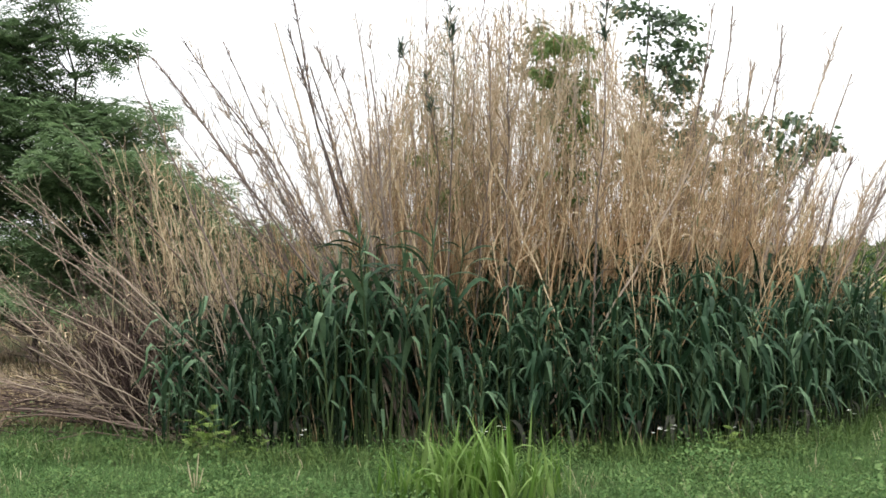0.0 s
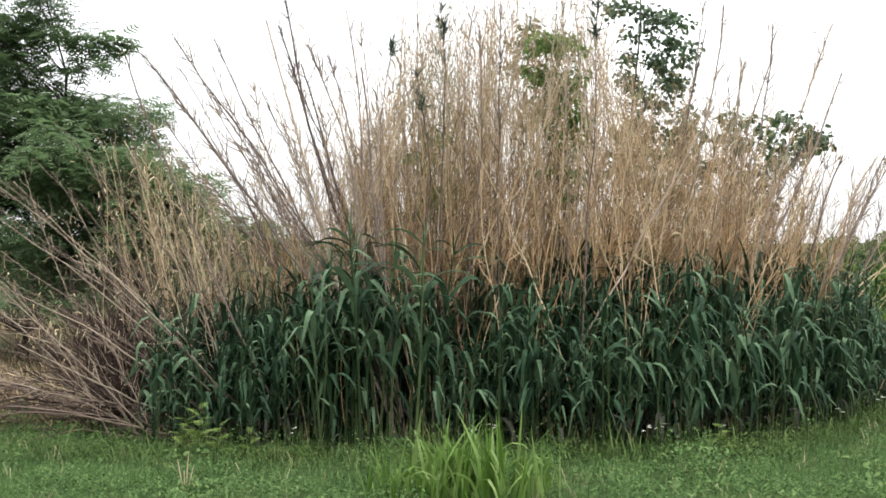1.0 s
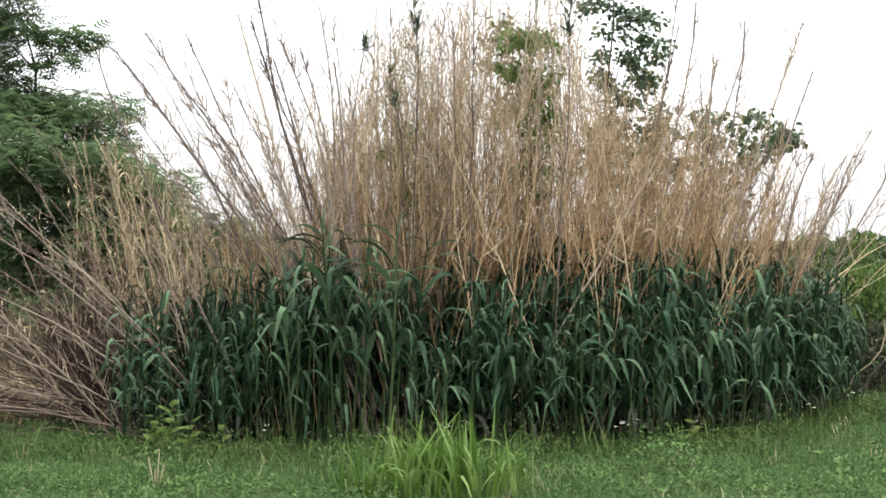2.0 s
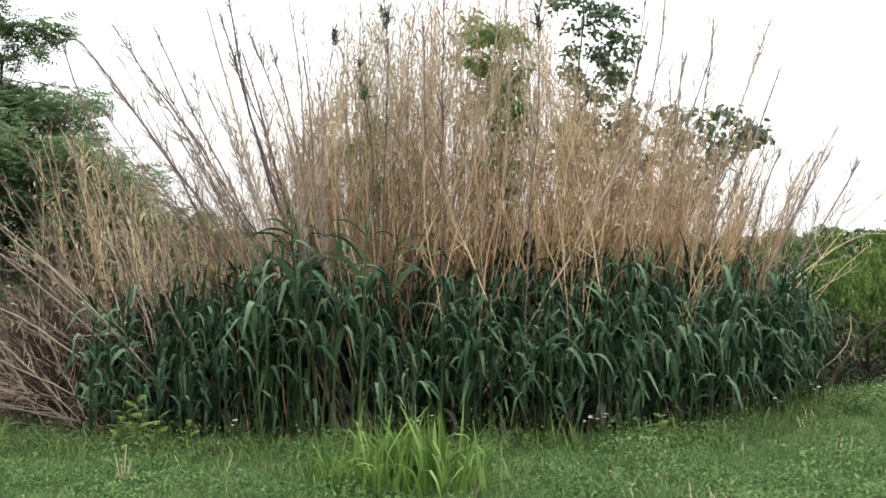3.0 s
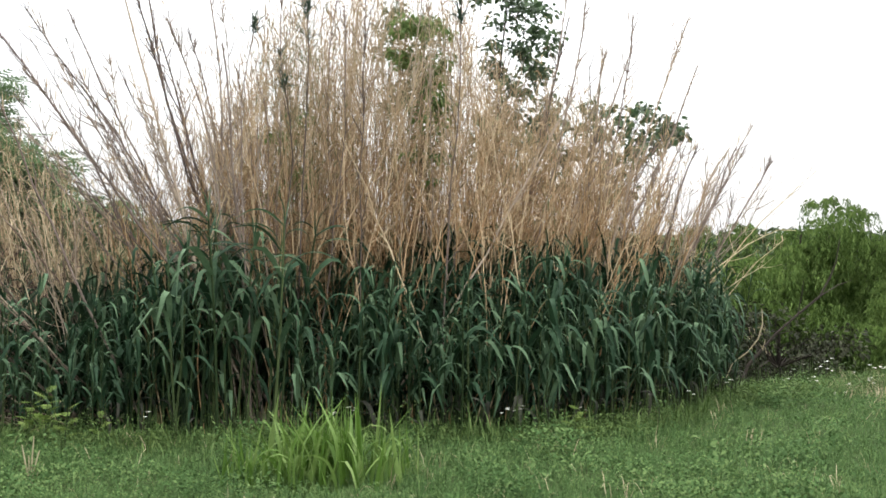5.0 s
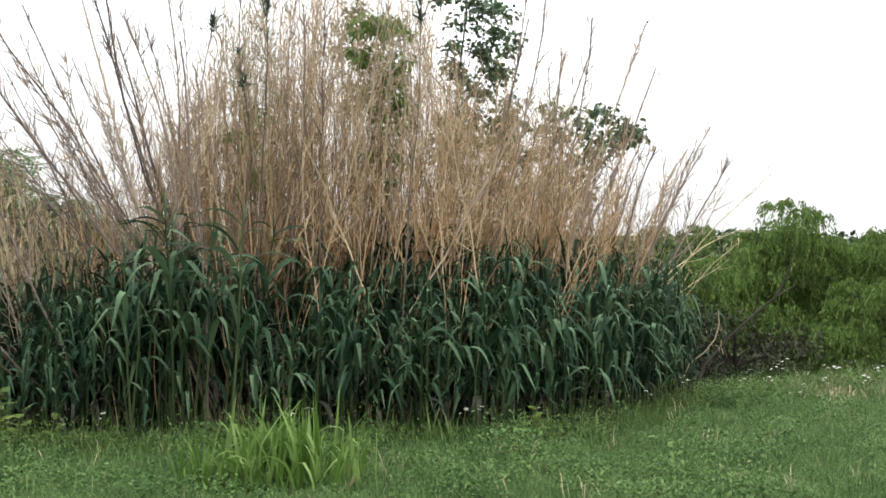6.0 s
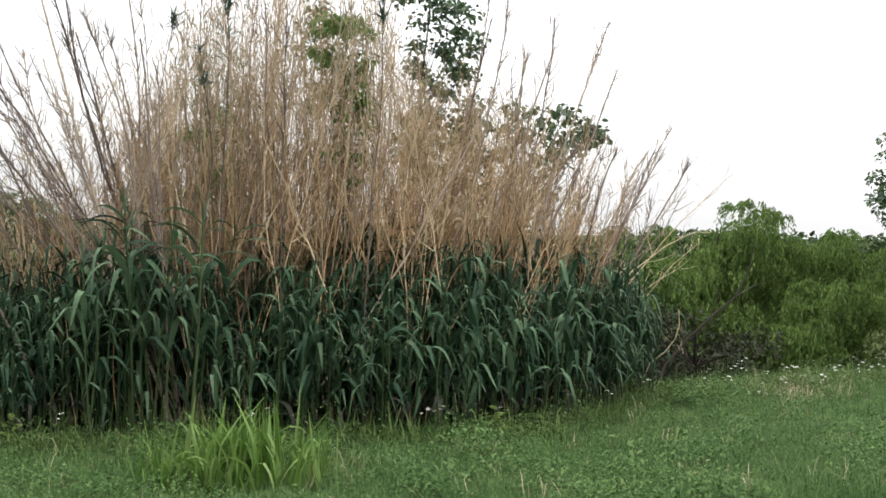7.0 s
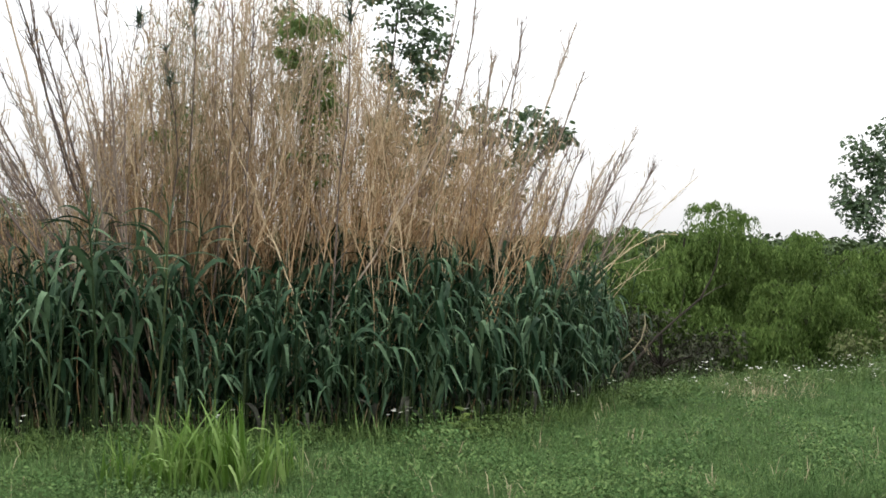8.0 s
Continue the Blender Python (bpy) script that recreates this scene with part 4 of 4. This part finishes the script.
        tree("willow_tree", "bright green willow with hanging twigs beyond the bank", (bx, by, -1.75), [(0, 0, 0), (0.1, 0, 1.0), (0, 0.1, 1.9), (0.1, 0, top - 0.7)], cl, "willow", M_WILLOW, sd, 380, 0.42, 0.06)
    cl = clumps_between(31, 60, -1.1, 1.8, -0.6, 0.6, lambda x: 3.1, lambda x: interp(x, (-1.1, 4.5), (-0.7, 5.2), (-0.3, 5.7), (1.8, 6.3)), 0.18, 0.32)
    tree("poplar_tree", "poplar with round dark leaves beyond the bank", (12.4, 17.5, -1.7), [(0.6, 0, 0), (0.6, 0, 1.6), (0.6, 0, 3), (0.6, 0, 4.6), (0.7, 0, 5.6)], cl, "broad", M_POPLAR, 32, 1300, 0.085, 0.03)
    cl = clumps_between(33, 28, -0.7, 1.2, -0.4, 0.4, lambda x: 0.2, lambda x: 2.9 - abs(x) * 0.7, 0.3, 0.42)
    tree("bush", "greyish green bush at the edge of the bank", (11.75, 16.6, -1.7), [(0, 0, 0), (0, 0, 0.8), (0, 0, 1.8)], cl, "small", M_SHRUB, 34, 1900, 0.08, 0.02, category="bush")
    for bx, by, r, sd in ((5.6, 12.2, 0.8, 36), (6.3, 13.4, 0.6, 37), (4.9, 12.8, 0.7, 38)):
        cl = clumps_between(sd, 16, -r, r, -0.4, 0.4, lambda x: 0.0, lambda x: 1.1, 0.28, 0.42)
        tree("bush", "twiggy bush beside the reeds, leaves coloured dark for shade", (bx, by, ground_z(bx, by)), [(0, 0, 0), (0, 0, 0.3), (0, 0, 0.7)], cl, "small", M_SHADEBUSH, sd, 700, 0.07, 0.05, category="bush")
    # a dark bare branch leaning out of the willows beside the end of the stand
    ob = thing("bare_branch", Matrix.Translation((4.9, 11.4, 0.1)), "dark bare branch leaning beside the end of the reeds", "branch")
    g = Geo()
    tube(g, [(-0.35, -0.1, -0.75), (0, 0, 0.05), (0.33, 0.1, 0.36), (0.6, 0.12, 0.58), (0.84, 0.1, 0.78), (0.96, 0.1, 1.0), (1.02, 0.1, 1.16), (1.06, 0.1, 1.42)], (0.018, 0.016, 0.014, 0.013, 0.012, 0.01, 0.007, 0.003), 6)
    part("limb", g.mesh("limb", M_BARK), ob)
    for a, q in (((0.6, 0.12, 0.58), (0.7, 0.2, 0.95)), ((0.84, 0.1, 0.78), (1.25, 0.2, 0.95)), ((0.33, 0.1, 0.36), (0.65, 0.15, 0.38))):
        g = Geo()
        tube(g, [a, (np.array(a) + q) / 2 + 0.03, q], (0.007, 0.005, 0.002), 5)
        part("twig", g.mesh("twig", M_BARK), ob)
    ob = thing("curled_cane", Matrix.Translation((4.14, 9.85, 0.0)), "pale dry cane curled up beside the reeds", "reed cane")
    g = Geo()
    tube(g, [(-0.2, 0, 0.0), (-0.04, 0, 0.36), (0.1, 0, 0.46), (0.2, 0, 0.58), (0.25, 0.02, 0.72), (0.24, 0.02, 0.86)], (0.006, 0.006, 0.006, 0.006, 0.007, 0.003), 6)
    part("cane", g.mesh("cane", M_STRAW), ob)
    g = Geo()
    rng = np.random.default_rng(35)
    p = np.array([(0.19, 0, 0.56)]) + rng.uniform(-0.09, 0.09, (22, 3)) * (1, 0.5, 1.3)
    scatter(g, DRY_BLADES, p, turns(rng.uniform(0, 6.28, 22), rng.uniform(-0.8, 0.6, 22)), rng.uniform(0.06, 0.16, 22), rng)
    part("dry_leaves", g.mesh("dry_leaves", M_STRAW), ob, kind="stuff")


build_trees()


# ---- grass tuft in front of the stand ----
def build_tuft():
    rnd = random.Random(50)
    ob = thing("grass_tuft", pose(0.27, 6.85, 0), "tall bright yellow-green grass tuft in the meadow", "grass tuft")
    shapes = []
    for i in range(14):
        g = Geo()
        g.add(*blade(rnd.uniform(0.5, 0.85), rnd.uniform(0.03, 0.05), rnd.choice((0.3, 0.6, 1.2, 2.0, 3.4)) * rnd.uniform(0.8, 1.3), rnd.uniform(4.5, 13.0), 9, 0.3, rnd.uniform(-1.2, 1.2), False, rnd.choice((0, 0, 0, 5))))
        shapes.append(g.mesh("blade", M_TUFT))
    for i in range(330):
        a, r = rnd.random() * 6.28, 0.5 * rnd.random() ** 0.75
        x, y = r * math.cos(a) * 1.25, r * math.sin(a) * 0.7
        s = rnd.uniform(0.45, 0.92) * (1.0 - 0.6 * abs(x - 0.1))
        part("blade", shapes[i % 14], ob, "", Matrix.LocRotScale((x, y, ground_z(0.36 + x, 7.05 + y) - 0.01), Euler((rnd.uniform(-0.2, 0.2), rnd.uniform(-0.25, 0.12), rnd.random() * 6.28)), (s, s, s)))
    # a broad pale shoot among the blades
    g = Geo()
    g.add(*blade(0.62, 0.075, 0.15, 9.0, 9, 0.5, 0.3))
    part("shoot", g.mesh("shoot", M_SAPLING), ob, "broad yellow-green shoot", Matrix.LocRotScale((-0.3, 0.1, 0), Euler((0, 0, 0.5)), (0.9, 0.9, 0.9)))


build_tuft()


# ---- weeds and white flowers along the foot of the stand and the edge of the bank ----
def build_weeds():
    rng = np.random.default_rng(70)
    g = Geo()
    n = 1900
    x = rng.uniform(-3.6, 9.5, n)
    y = np.array([(stand_front(a) if a < 4.4 else edge_y(a)) for a in x]) - 0.05 + rng.normal(0, 0.2, n)
    p = np.array([(a, b, ground_z(a, b)) for a, b in zip(x, y)])
    tall = np.array([0.85 * (0.8 + 0.5 * noise.noise((a * 1.7, 2.0, 0.5))) for a in x])
    scatter(g, weed_shapes(rng, 8, 28, 0.2, 0.017), p, turns(rng.uniform(0, 6.28, n)), rng.uniform(0.5, 1.1, n) * tall, rng)
    n = 500
    x = rng.uniform(-3.6, 4.4, n)
    y = np.array([stand_front(a) for a in x]) - 0.15 + rng.normal(0, 0.15, n)
    p = np.array([(a, b, ground_z(a, b)) for a, b in zip(x, y)])
    scatter(g, tuft_shapes(rng, 6, 5, 0.24, 0.012), p, turns(rng.uniform(0, 6.28, n)), rng.uniform(0.6, 1.2, n), rng)
    # taller thin sprays, along the reeds and along the edge of the bank
    n = 460
    x = np.concatenate([rng.uniform(-3.4, 4.3, 220), rng.uniform(4.3, 9.3, n - 220)])
    y = np.array([(stand_front(a) - 0.12 if a < 4.3 else edge_y(a)) for a in x]) + rng.normal(0, 0.16, n)
    p = np.array([(a, b, ground_z(a, b)) for a, b in zip(x, y)])
    scatter(g, weed_shapes(rng, 8, 20, 0.3, 0.013), p, turns(rng.uniform(0, 6.28, n)), rng.uniform(0.45, 1.05, n), rng)
    scatter(g, [tube_shape([(0, 0, 0), (0.02, 0.01, 0.18), (0.0, 0.02, 0.34)], (0.003, 0.0025, 0.0015), 3)], p, turns(rng.uniform(0, 6.28, n)), rng.uniform(0.6, 1.05, n), rng)
    tagged(new("edge_weeds", g.mesh("edge_weeds", M_WEED)), "knee-high leafy weeds along the foot of the reeds", "weeds", kind="stuff")

    rnd = random.Random(71)

    def umbel():
        ob = thing("white_flower", pose(0, 0, 0), "thin weed with flat white flower heads", "flower", "white flowers along the edge")
        st = Geo()
        tube(st, [(0, 0, 0), (0.02, 0, 0.2), (0.0, 0.01, 0.4)], (0.003, 0.0025, 0.002), 4)
        tube(st, [(0.015, 0, 0.2), (0.06, 0.02, 0.3), (0.08, 0.02, 0.36)], (0.002, 0.002, 0.0015), 4)
        part("stalk", st.mesh("stalk", M_STEM), ob)
        for c, r in (((0.0, 0.01, 0.4), 0.03), ((0.08, 0.02, 0.36), 0.022)):
            hd = Geo()
            for k in range(26):
                a, q = rnd.random() * 6.28, r * math.sqrt(rnd.random())
                o = np.array(c) + np.array((math.cos(a) * q, math.sin(a) * q, rnd.uniform(-0.004, 0.006)))
                s = 0.006
                hd.add([o + (-s, -s, 0), o + (s, -s, 0.002), o + (s, s, 0), o + (-s, s, 0.002)], [(0, 1, 2, 3)])
            part("flower_head", hd.mesh("flower_head", M_WHITE), ob, "flat white flower head")
        return ob

    first = umbel()
    k = 0
    for i in range(105):
        if i < 10:
            x = rnd.uniform(-1.2, 4.2); y = stand_front(x) - rnd.uniform(0.05, 0.35)
        else:
            x = 4.3 + 5.2 * rnd.random() ** 0.8; y = edge_y(x) + rnd.uniform(-0.8, 0.6)
        s = rnd.uniform(0.5, 0.95) if i >= 10 else rnd.uniform(0.7, 1.0)
        m = Matrix.LocRotScale((x, y, ground_z(x, y)), Euler((rnd.uniform(-0.15, 0.15), rnd.uniform(-0.15, 0.15), rnd.random() * 6.28)), (s, s, s))
        if i == 0:
            first.matrix_basis = m
        else:
            copy_thing(first, m)


build_weeds()


# ---- single weeds in front ----
def build_single_weeds():
    rng = np.random.default_rng(80)
    for x, y, h, s in ((-1.58, 8.0, 0.44, 0.115), (-1.44, 7.95, 0.32, 0.1), (-1.7, 8.05, 0.36, 0.1), (-1.22, 8.0, 0.26, 0.09), (2.15, 8.0, 0.3, 0.1)):
        ob = thing("leafy_weed", pose(x, y, ground_z(x, y)), "young weed with yellow-green feathery leaves", "weed", "leafy weeds at the reeds")
        g = Geo()
        tube(g, [(0, 0, -0.02), (0.01, 0, h * 0.5), (0.03, 0, h)], (0.004, 0.003, 0.002), 5)
        part("stem", g.mesh("stem", M_STEM), ob)
        for k in range(int(h / 0.035)):
            g = Geo()
            g.add(*feather(6, 1.0, 0.3, 0.3))
            u = 0.35 + 0.65 * k / (h / 0.035)
            m = Matrix.LocRotScale((0.02 * u, 0, h * u), Euler((0, rng.uniform(-0.9, -0.2), k * 2.4)), (s * (1.25 - 0.5 * u),) * 3)
            part("leaf", g.mesh("leaf", M_FROND), ob, "", m)
    ob = thing("dry_sprig", pose(-1.44, 6.95, ground_z(-1.44, 6.95)), "pale dry grass sprig standing in the meadow", "grass sprig")
    for k, (dx, h) in enumerate(((-0.05, 0.24), (-0.01, 0.17), (0.02, 0.29), (0.05, 0.2), (0.08, 0.12))):
        g = Geo()
        tube(g, [(0, 0, -0.01), (dx * 0.6, 0, h * 0.6), (dx, 0.01, h)], (0.006, 0.005, 0.003), 5)
        part("stalk", g.mesh("stalk", M_STRAW), ob)


build_single_weeds()


def build_far_wood():
    """A low line of far trees that closes the horizon."""
    rng = np.random.default_rng(90)
    g = Geo()
    n = 22000
    x = rng.uniform(-45, 62, n)
    top = np.array([1.7 + 0.8 * noise.noise((a * 0.12, 4.0, 1.0)) + 0.35 * noise.noise((a * 0.6, 8.0, 1.0)) for a in x])
    p = np.stack([x, 62 + rng.uniform(-2, 2, n), -1.8 + (top + 1.8) * rng.random(n) ** 0.7], 1)
    scatter(g, [oval(1, 0.8), oval(1, 1.0)], p, turns(rng.uniform(0, 6.28, n), rng.uniform(-0.6, 1.2, n), rng.uniform(-1, 1, n)), rng.uniform(0.2, 0.46, n), rng)
    tagged(new("far_wood", g.mesh("far_wood", M_FARWOOD)), "low dark line of far trees on the horizon", "trees", kind="stuff")


build_far_wood()


def motions():
    """Nothing but the camera moves in the still air."""


motions()
